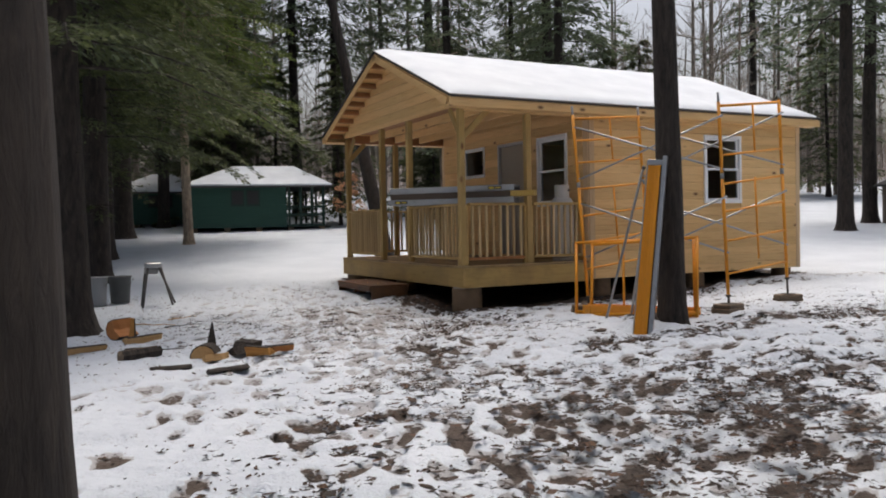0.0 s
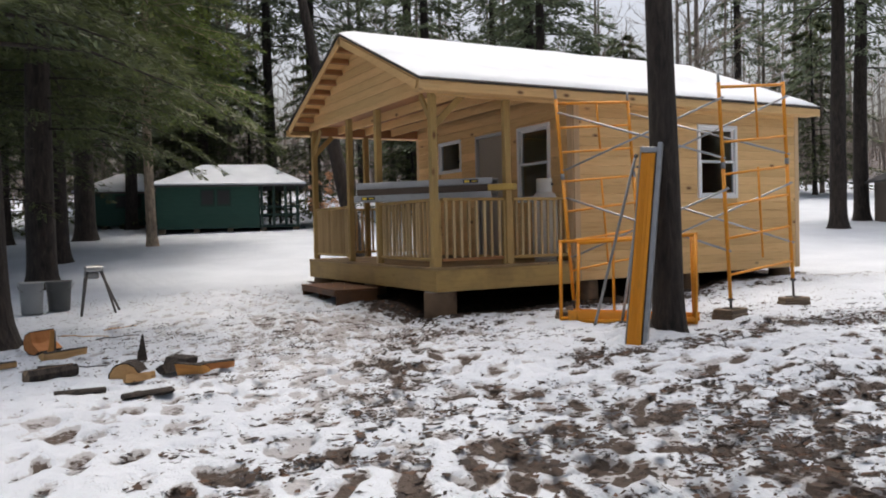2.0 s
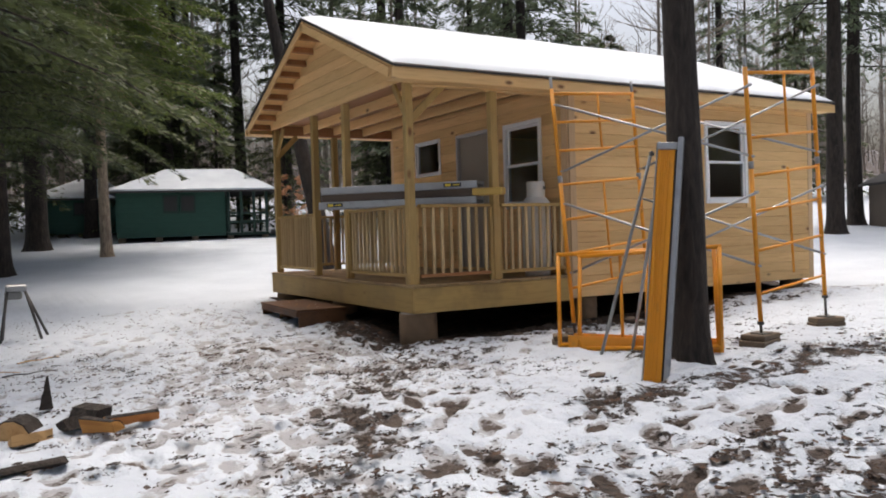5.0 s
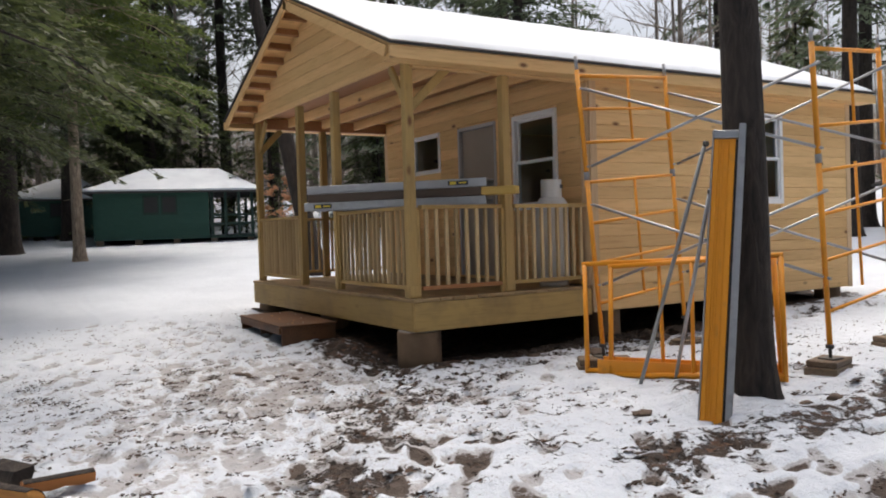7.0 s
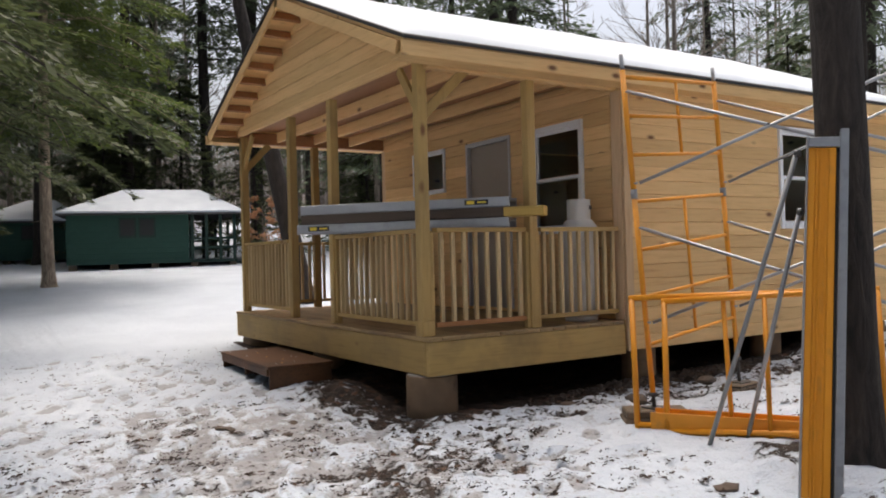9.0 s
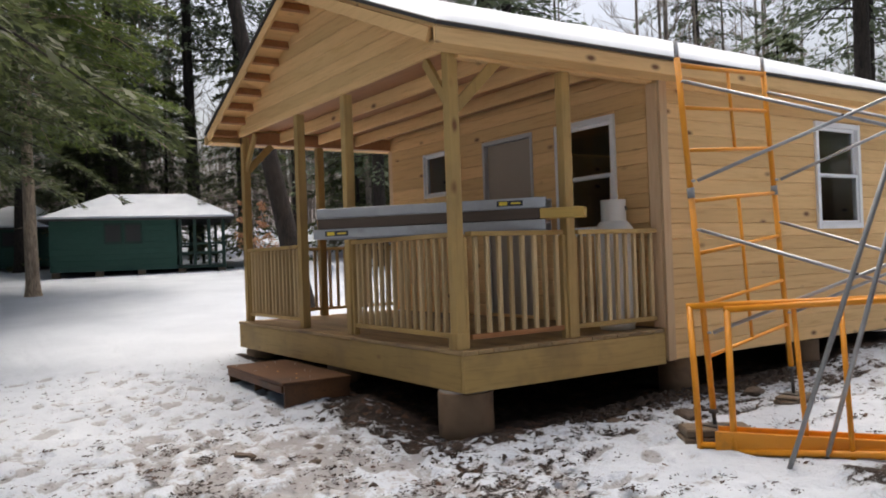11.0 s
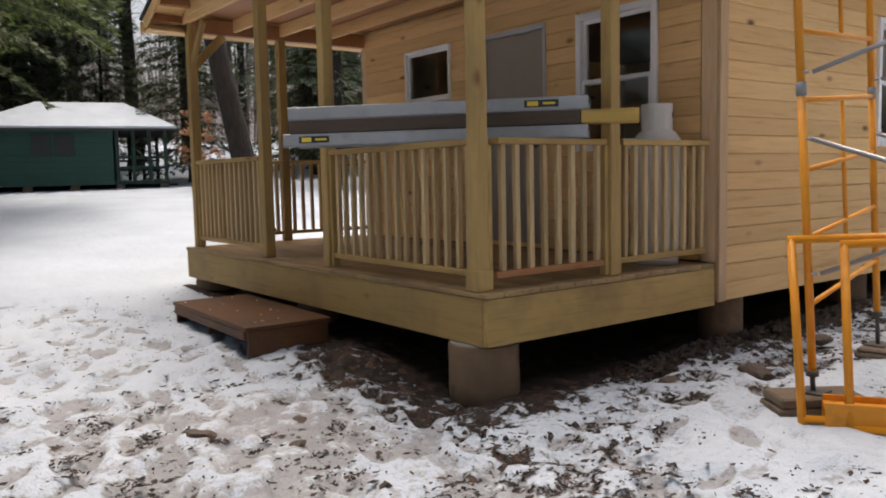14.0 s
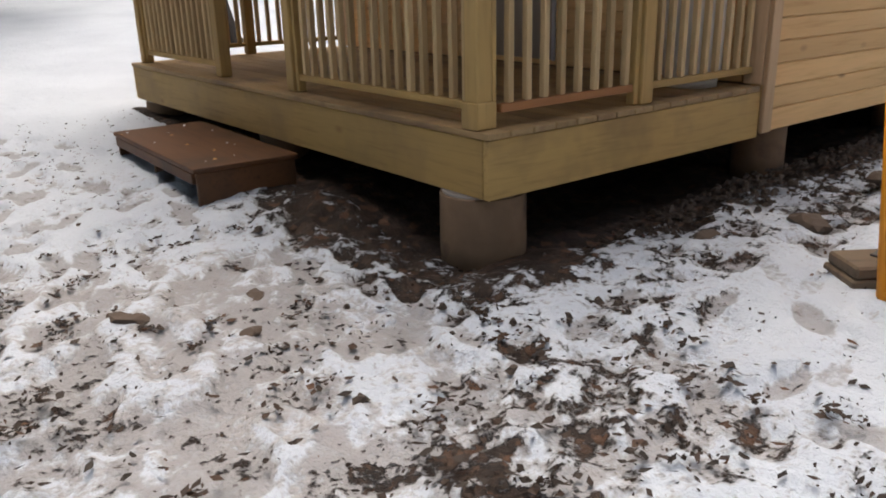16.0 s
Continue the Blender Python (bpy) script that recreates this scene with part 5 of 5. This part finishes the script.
# ---- distant green cabins and shed ----
def green_cabin(at, rz, wall_w, porch_w, depth, wall_h, rise, label, porch=True):
    x, y = at
    z = gz(x, y)
    t = thing("green_cabin", label, "cabin", (x, y, z), rz, group="green cabins")
    total = wall_w + porch_w
    lift = 0.18
    bm = bmesh.new()
    box(bm, 0, wall_w, 0, depth, lift, lift + wall_h)
    part("wall", bm, GREEN, t)
    for i in range(9):
        part("wall_board", bx(-0.01, wall_w + 0.01, -0.02, -0.004, lift + i * wall_h / 9, lift + (i + 0.93) * wall_h / 9), GREEN, t)
    for x0 in (wall_w * 0.42, wall_w * 0.58):
        w = new("window")
        w.parent = t
        part("window_frame", bx(x0, x0 + 0.52, -0.05, -0.022, lift + wall_h * 0.52, lift + wall_h * 0.93), GREEN_DK, w)
        part("pane", bx(x0 + 0.05, x0 + 0.47, -0.056, -0.0505, lift + wall_h * 0.57, lift + wall_h * 0.89, bevel=0), BLACK, w)
    for i in range(5):
        px = 0.15 + i * (total - 0.3) / 4
        part("footing", bx(px - 0.12, px + 0.12, 0.05, 0.3, -0.2, lift - 0.002), DARKWOOD, t)
    if porch:
        part("porch_floor", bx(wall_w + 0.004, total, 0, depth, lift, lift + 0.1), GREEN_DK, t)
        for i in range(4):
            px = wall_w + 0.12 + i * (porch_w - 0.2) / 3
            part("porch_post", bx(px - 0.05, px + 0.05, 0.0, 0.1, lift + 0.104, lift + wall_h), GREEN_DK, t)
            part("porch_post", bx(px - 0.05, px + 0.05, depth - 0.1, depth, lift + 0.104, lift + wall_h), GREEN_DK, t)
        for zz in (0.45, 0.75):
            part("porch_rail", bx(wall_w + 0.02, total, 0.02, 0.08, lift + zz, lift + zz + 0.08), GREEN_DK, t)
            part("porch_rail", bx(wall_w + 0.02, total, depth - 0.08, depth - 0.02, lift + zz, lift + zz + 0.08), GREEN_DK, t)
        for i in range(3):
            part("stair_tread", bx(total + 0.05 + i * 0.22, total + 0.25 + i * 0.22, 0.3, 1.2, lift - 0.05 - i * 0.08, lift - i * 0.08), GREEN_DK, t)
    # hipped roof under snow
    e = 0.28
    z0, z1 = lift + wall_h + 0.02, lift + wall_h + rise
    inset = depth * 0.42
    for name, dz, mt, k in (("roof", 0, SHINGLE, 0.0), ("snow_cover", 0.07, SNOW, 0.03)):
        bm = bmesh.new()
        lo = [bm.verts.new(c) for c in ((-e + k, -e + k, z0 + dz), (total + e - k, -e + k, z0 + dz), (total + e - k, depth + e - k, z0 + dz), (-e + k, depth + e - k, z0 + dz))]
        lb = [bm.verts.new((v.co.x, v.co.y, z0 - 0.05 + dz * 0.6)) for v in lo]
        r0 = bm.verts.new((inset, depth / 2, z1 + dz))
        r1 = bm.verts.new((total - inset * 0.7, depth / 2, z1 + dz))
        for f in ((lo[0], lo[1], r1, r0), (lo[1], lo[2], r1), (lo[2], lo[3], r0, r1), (lo[3], lo[0], r0), lb[::-1]):
            bm.faces.new(f)
        for i in range(4):
            bm.faces.new((lb[i], lb[(i + 1) % 4], lo[(i + 1) % 4], lo[i]))
        part(name, bm, mt, t)
    return t


green_cabin((-0.02, 21.9), -14, 3.66, 1.54, 3.8, 1.60, 0.88, "low dark green timber cabin with railed porch, snowy hip roof")
green_cabin((-2.2, 27.6), -14, 3.3, 0.0, 3.3, 1.4, 0.85, "small green cabin with a snowy roof among trees", porch=False)


def shed():
    x, y = 19.2, 5.7
    t = thing("shed", "small weathered grey board shed in the snow", "shed", (x, y, gz(x, y)), -35)
    for i in range(10):
        part("wall_board", bx(i * 0.22, i * 0.22 + 0.21, 0, 0.03, 0, 1.45 + 0.0 * i), SHED, t)
    part("wall", bx(0.0, 2.2, 0.034, 2.0, 0, 1.44), SHED, t)
    bm = bmesh.new()
    v = [bm.verts.new((x2, y2, z2)) for y2 in (-0.15, 2.15) for x2, z2 in ((-0.25, 1.40), (1.1, 2.0), (2.45, 1.40), (2.45, 1.33), (1.1, 1.92), (-0.25, 1.33))]
    for i in range(6):
        bm.faces.new((v[i], v[(i + 1) % 6], v[6 + (i + 1) % 6], v[6 + i]))
    bm.faces.new(v[:6][::-1])
    bm.faces.new(v[6:])
    part("roof", bm, SHINGLE, t)


shed()


# ---- the chopping place ----
def sawhorse():
    x, y = -3.87, 3.25
    z = gz(x, y)
    t = thing("work_stand", "folding steel work stand with a grey top, in snow", "work stand", (x, y, z))
    part("top", bx(-0.12, 0.11, -0.16, 0.16, 0.60, 0.68, bevel=0.015), GALV, t)
    part("clamp", bx(-0.13, 0.06, -0.10, 0.10, 0.50, 0.598, bevel=0.02), STEEL_WORN, t)
    for sx, sy, fx in ((-0.10, -0.13, -0.20), (-0.10, 0.13, -0.17), (0.09, -0.13, 0.26), (0.09, 0.13, 0.36)):
        part("leg", rod((sx, sy, 0.61), (fx, sy * 1.5, -0.03), 0.017, n=8), STEEL_DARK, t)
    part("stay", rod((-0.15, -0.16, 0.25), (-0.14, 0.16, 0.25), 0.01, n=6), STEEL_DARK, t)


sawhorse()
PAIL = plain("grey_plastic", (0.075, 0.08, 0.082), 0.55, vary=0.15, scale=4)
BAG_PLASTIC = plain("clouded_plastic", (0.24, 0.25, 0.26), 0.5, vary=0.1, scale=4)


def pail(x, y, r, h, mat, label):
    t = thing("bucket", label, "bucket", (x, y, gz(x, y) - 0.01), group="buckets by the trees")
    part("body", lathe([(r * 0.82, 0), (r * 0.9, h * 0.5), (r, h - 0.02), (r * 1.06, h - 0.015), (r * 1.06, h), (r * 0.94, h), (r * 0.92, h - 0.05)], 22), mat, t)
    bm = bmesh.new()
    pts = [Vector((r * 1.07 * math.cos(a), 0.02 + r * 0.25 * math.sin(a), h - 0.03 - r * 0.8 * math.sin(a))) for a in [math.pi * i / 10 for i in range(11)]]
    for a, b in zip(pts, pts[1:]):
        tube(bm, a + Vector((0, -r, 0)), b + Vector((0, -r, 0)), 0.004, n=5)
    part("bail", bm, STEEL_DARK, t)


pail(-4.29, 4.1, 0.18, 0.44, PAIL, "dark grey plastic bucket standing in the snow")
# a translucent bag, given the pail's shape as a stand-in
pail(-4.66, 3.9, 0.17, 0.46, BAG_PLASTIC, "pale translucent plastic bag in pail shape beside the hemlock trunk")


def split_log(x, y, rz, L, r, mat, label, arc=110, tilt=0.0, stand=False, name="split_log", point=0.0):
    """A wedge of split firewood with a bark back and torn grain faces."""
    t = thing(name, label, "firewood", (x, y, gz(x, y) - 0.012), rz, group="split firewood")
    rng = random.Random(int(1000 * abs(x * y)))
    n = 7
    for nm, mt in (("wood", mat), ("bark", BARK)):
        bm = bmesh.new()
        rings = []
        for k in range(6):
            u = L * (k / 5 - 0.5)
            j = [rng.uniform(-0.006, 0.006) for _ in range(n + 2)]
            if nm == "wood":
                ring = [bm.verts.new((u + j[n], 0.0 + j[0], r * 0.98 + j[1]))] + [bm.verts.new((u + j[i], r * 0.96 * math.sin(radians(arc) * (i / (n - 1) - 0.5)), r - r * 0.96 * math.cos(radians(arc) * (i / (n - 1) - 0.5)))) for i in range(n)]
            else:
                if k in (0, 5):
                    u *= 0.985
                outer = [(r * 1.04 * math.sin(radians(arc) * (i / (n - 1) - 0.5)), r - r * 1.04 * math.cos(radians(arc) * (i / (n - 1) - 0.5))) for i in range(n)]
                inner = [(r * 0.965 * math.sin(radians(arc) * (i / (n - 1) - 0.5)), r - r * 0.965 * math.cos(radians(arc) * (i / (n - 1) - 0.5))) for i in range(n)][::-1]
                ring = [bm.verts.new((u, p, q)) for p, q in outer + inner]
            for v in ring:
                v.co.y *= 1 - point * k / 5
                v.co.z *= 1 - point * k / 5
            rings.append(ring)
        m = len(rings[0])
        for a, b in zip(rings, rings[1:]):
            for i in range(m):
                bm.faces.new((a[i], a[(i + 1) % m], b[(i + 1) % m], b[i]))
        bm.faces.new(rings[0][::-1])
        bm.faces.new(rings[-1])
        bmesh.ops.recalc_face_normals(bm, faces=bm.faces)
        ob = part(nm, bm, mt, t)
        turn = pose(0, 0, 0, tilt, -90 if stand else 0, 0)
        if nm == "wood":
            low = min((turn @ v.co).z for v in ob.data.vertices)
        ob.matrix_local = Matrix.Translation((0, 0, -low)) @ turn


split_log(-4.12, -1.98, 62, 0.20, 0.13, SPLIT, "pale split firewood block lying in snow", 170, tilt=165)
split_log(-4.02, -2.10, 20, 0.26, 0.07, SPLIT, "thin pale split of firewood in snow", 60, tilt=20)
split_log(-3.84, -1.08, 40, 0.24, 0.10, BARK, "dark shard of firewood standing in snow", 80, stand=True, point=0.85)
split_log(-3.60, -1.74, -62, 0.30, 0.11, BARK, "dark bark-covered firewood piece propped on a split", 120, tilt=35)
split_log(-3.74, -1.84, 35, 0.20, 0.09, BARK, "small curl of dark bark in snow", 90, tilt=15)
split_log(-3.38, -1.98, 4, 0.36, 0.075, SPLIT_RED, "reddish split firewood lying in snow", 80, tilt=170)
split_log(-3.58, -2.16, -58, 0.30, 0.11, SPLIT_ORANGE, "orange split firewood with bark in snow", 95, tilt=150, point=0.25)
split_log(-4.66, -1.62, 27, 0.44, 0.06, DARKWOOD, "small round log with snow on it", 300, name="small_log")
split_log(-4.50, -2.50, -4, 0.36, 0.055, BARK, "dark wet slab of bark on snow", 120, tilt=180, name="bark_slab")
split_log(-4.06, -2.84, 14, 0.38, 0.055, BARK, "dark wet slab of bark on snow", 120, tilt=176, name="bark_slab")
split_log(-4.72, 0.10, 40, 0.30, 0.12, SPLIT_RED, "split firewood round with orange heartwood", 220, tilt=60)
split_log(-4.56, -0.32, 15, 0.26, 0.09, SPLIT_ORANGE, "upright orange split of firewood in snow", 110, stand=True, point=0.5)
split_log(-4.50, -0.55, 28, 0.46, 0.10, SPLIT, "flat pale split slab of firewood on snow", 70, tilt=168, point=0.3)
split_log(-5.12, -0.95, 14, 0.42, 0.085, SPLIT, "flat pale split slab of firewood on snow", 70, tilt=175, point=0.3)
split_log(-4.60, -1.05, -8, 0.30, 0.03, BARK, "thin dark strip of bark on snow", 140, tilt=180, name="bark_slab")
for x, y, rz, L in ((-3.75, 1.4, 35, 0.5), (-3.9, 0.6, 20, 0.45), (-4.35, -1.25, -25, 0.35), (-4.2, 0.9, -40, 0.6)):
    t = thing("stick", "thin fallen stick lying on the snow", "stick", (x, y, gz(x, y) + 0.008), rz, group="sticks by the chopping place")
    bm = bmesh.new()
    prev = Vector((-L / 2, 0, 0))
    for k in range(1, 5):
        q = Vector((L * (k / 4 - 0.5), 0.02 * math.sin(k * 2.1), 0.006 * (k % 2)))
        tube(bm, prev, q, 0.009 - 0.001 * k, 0.008 - 0.001 * k, 6)
        prev = q
    part("stem", bm, SPLIT if L > 0.48 else BARK, t)


# ---- stones and leaf litter ----
def stone(x, y, r, seed):
    bm = bmesh.new()
    bmesh.ops.create_icosphere(bm, subdivisions=2, radius=1)
    for v in bm.verts:
        v.co *= 1 + 0.35 * noise.noise(v.co * 1.3 + Vector((seed, 0, 0))) + 0.22 * noise.noise(v.co * 3.1 + Vector((0, seed, 0)))
        v.co.x *= r * 1.25
        v.co.y *= r * 0.9
        v.co.z *= r * 0.5
    ob = part("stone", bm, STONE)
    ob.matrix_world = pose(x, y, gz(x, y) + r * 0.02, 8, -6, seed * 70)
    tagged(ob, "rounded brown stone half sunk in slushy snow", "stone", "stones in the snow")


STONE = plain("field_stone", (0.085, 0.06, 0.043), 0.8, vary=0.35, scale=9, dirt=(0.10, 0.075, 0.055), bumpy=0.5)
for i, (x, y, r) in enumerate(((-1.12, 0.30, 0.06), (-1.62, 0.42, 0.085), (-1.30, 0.0, 0.045), (0.55, -0.58, 0.06), (1.0, -0.50, 0.075), (1.55, -0.75, 0.10), (0.35, -0.55, 0.06), (1.3, -3.25, 0.06),
                               (1.55, -3.3, 0.05), (0.25, -2.7, 0.06), (0.5, -3.4, 0.06), (0.95, -3.25, 0.05), (2.6, -0.62, 0.09))):
    stone(x, y, r, i + 1)


def leaf_litter():
    """Fallen leaves, twigs and crumbs of bark, thickest where the snow is worn through."""
    rng = np.random.default_rng(9)
    n = 90000
    x = rng.uniform(-6.5, 5.5, n)
    y = rng.uniform(-10, 5.0, n)
    keep = rng.uniform(0, 1, n) < np.where(y < -4.5, 1.5, 1.0) * np.clip(wear(x, y), np.where(y < -4.5, 0.33, 0.22), 0.9) ** 1.2 * 0.75
    keep &= ~((x > -0.05) & (x < 7) & (y > 0.0))
    x, y = x[keep][:38000], y[keep][:38000]
    # drifts of fallen leaves where boots have scraped the track bare
    cx, cy = rng.uniform(-4.5, 5.5, 1500), rng.uniform(-8.8, -4.3, 1500)
    ok = rng.uniform(0, 1, 1500) < 1.1 * wear(cx, cy) ** 2.2
    cx, cy = cx[ok], cy[ok]
    x = np.concatenate([x] + [cx + rng.normal(0, 0.075, len(cx)) for _ in range(34)])
    y = np.concatenate([y] + [cy + rng.normal(0, 0.05, len(cx)) for _ in range(34)])
    # small wet clumps pressed into the slush before the porch
    cx, cy = rng.uniform(-4.2, 3.5, 1500), rng.uniform(-4.3, 1.6, 1500)
    ok = (rng.uniform(0, 1, 1500) < 0.95 * wear(cx, cy)) & ~((cx > -0.05) & (cy > 0.0))
    cx, cy = cx[ok], cy[ok]
    size = rng.uniform(0.018, 0.06, len(cx))
    x = np.concatenate([x] + [cx + rng.normal(0, 1.3, len(cx)) * size for _ in range(20)])
    y = np.concatenate([y] + [cy + rng.normal(0, 0.8, len(cx)) * size for _ in range(20)])
    z = terrain(x, y)
    vs, fs = [], []
    for px, py, pz in zip(x, y, z):
        a = rng.uniform(0, 6.28)
        L = (0.008 + 0.032 * rng.uniform() ** 2.2) * (0.72 if py > -2.6 else (1.0 if py > -4.6 else 1.35))
        w = L * rng.uniform(0.2, 0.75)
        cx, sx = math.cos(a), math.sin(a)
        n0 = len(vs)
        up = rng.uniform(0.004, 0.016)
        ja, jb = rng.uniform(-0.5, 0.5), rng.uniform(-0.5, 0.5)
        for u, v, h in ((-1, ja, 0.2), (ja, -1, 0.0), (0.7, -0.5, 0.5), (1, jb, 0.8), (jb, 1, 0.6)):
            vs.append((px + u * L * cx - v * w * sx, py + u * L * sx + v * w * cx, pz + 0.008 + up * h))
        fs.append((n0, n0 + 1, n0 + 2, n0 + 3, n0 + 4))
    ob = quick_mesh("leaf_litter", vs, fs, LITTER)
    tagged(ob, "scattered wet brown leaves and twigs on trodden snow", "leaves", kind="stuff")


leaf_litter()


def soil_crumbs():
    """Clods of thawed soil and crusts of dirty snow round the piers."""
    rng = np.random.default_rng(31)
    for name, mt, count, label in (("soil_clods", SOIL, 900, "dark clods of thawed soil by the piers"),):
        vs, fs = [], []
        done = 0
        while done < count:
            x, y = rng.uniform(-1.6, 4.5), rng.uniform(-1.3, 1.9)
            if x > 0.0 and y > 0.05:
                continue
            edge = max(-0.05 - x, -y) if x < 0 else -y
            if rng.uniform() > math.exp(-(edge / (0.45 if name == "soil_clods" else 0.8)) ** 2):
                continue
            done += 1
            r = rng.uniform(0.008, 0.032) if name == "soil_clods" else rng.uniform(0.012, 0.045)
            z = gz(x, y) + 0.004
            a = rng.uniform(0, 6.28)
            n0 = len(vs)
            for k in range(5):
                q = a + k * 1.2566
                rr = r * rng.uniform(0.7, 1.3)
                vs.append((x + rr * math.cos(q), y + rr * math.sin(q), z - 0.006))
            for k in range(5):
                q = a + k * 1.2566 + 0.4
                rr = r * rng.uniform(0.35, 0.75)
                vs.append((x + rr * math.cos(q), y + rr * math.sin(q), z + r * rng.uniform(0.25, 0.7)))
            for k in range(5):
                fs.append((n0 + k, n0 + (k + 1) % 5, n0 + 5 + (k + 1) % 5, n0 + 5 + k))
            fs.append(tuple(n0 + 5 + k for k in range(5)))
        tagged(quick_mesh(name, vs, fs, mt), label, "soil" if name == "soil_clods" else "snow", kind="stuff")


SOIL = plain("wet_soil", (0.045, 0.030, 0.020), 0.7, vary=0.4, scale=12, bumpy=0.6)
soil_crumbs()


# ---- siding boards of the cabin, laid one by one ----
def lay_siding():
    cache = {}
    for parent, kind, a, b, face, ops in SIDING:
        z = SIDE0 if kind == 'side' else DZ + 0.006
        top = 2.90 if kind == 'side' else 3.034
        while z < top - 0.02:
            h = min(ROW, top - z)
            spans = [(a, b)]
            for o in ops:
                if z + h > o[2] - 0.002 and z < o[3] + 0.002:
                    spans = [s for p, q in spans for s in ((p, min(q, o[0] - 0.002)), (max(p, o[1] + 0.002), q)) if s[1] - s[0] > 0.03]
            for p, q in spans:
                key = (round(q - p, 3), round(h, 3), kind)
                if key not in cache:
                    bm = board_bm(q - p, h - 0.001)
                    ob = part("siding_board", bm, PINE, parent)
                    cache[key] = ob.data
                else:
                    ob = new("siding_board", cache[key])
                    ob.parent = parent
                if kind == 'side':
                    ob.matrix_local = Matrix.Translation((p, face, z))
                else:
                    ob.matrix_local = Matrix.Translation((face, q, z)) @ pose(0, 0, 0, 0, 0, -90)
            z += ROW


lay_siding()
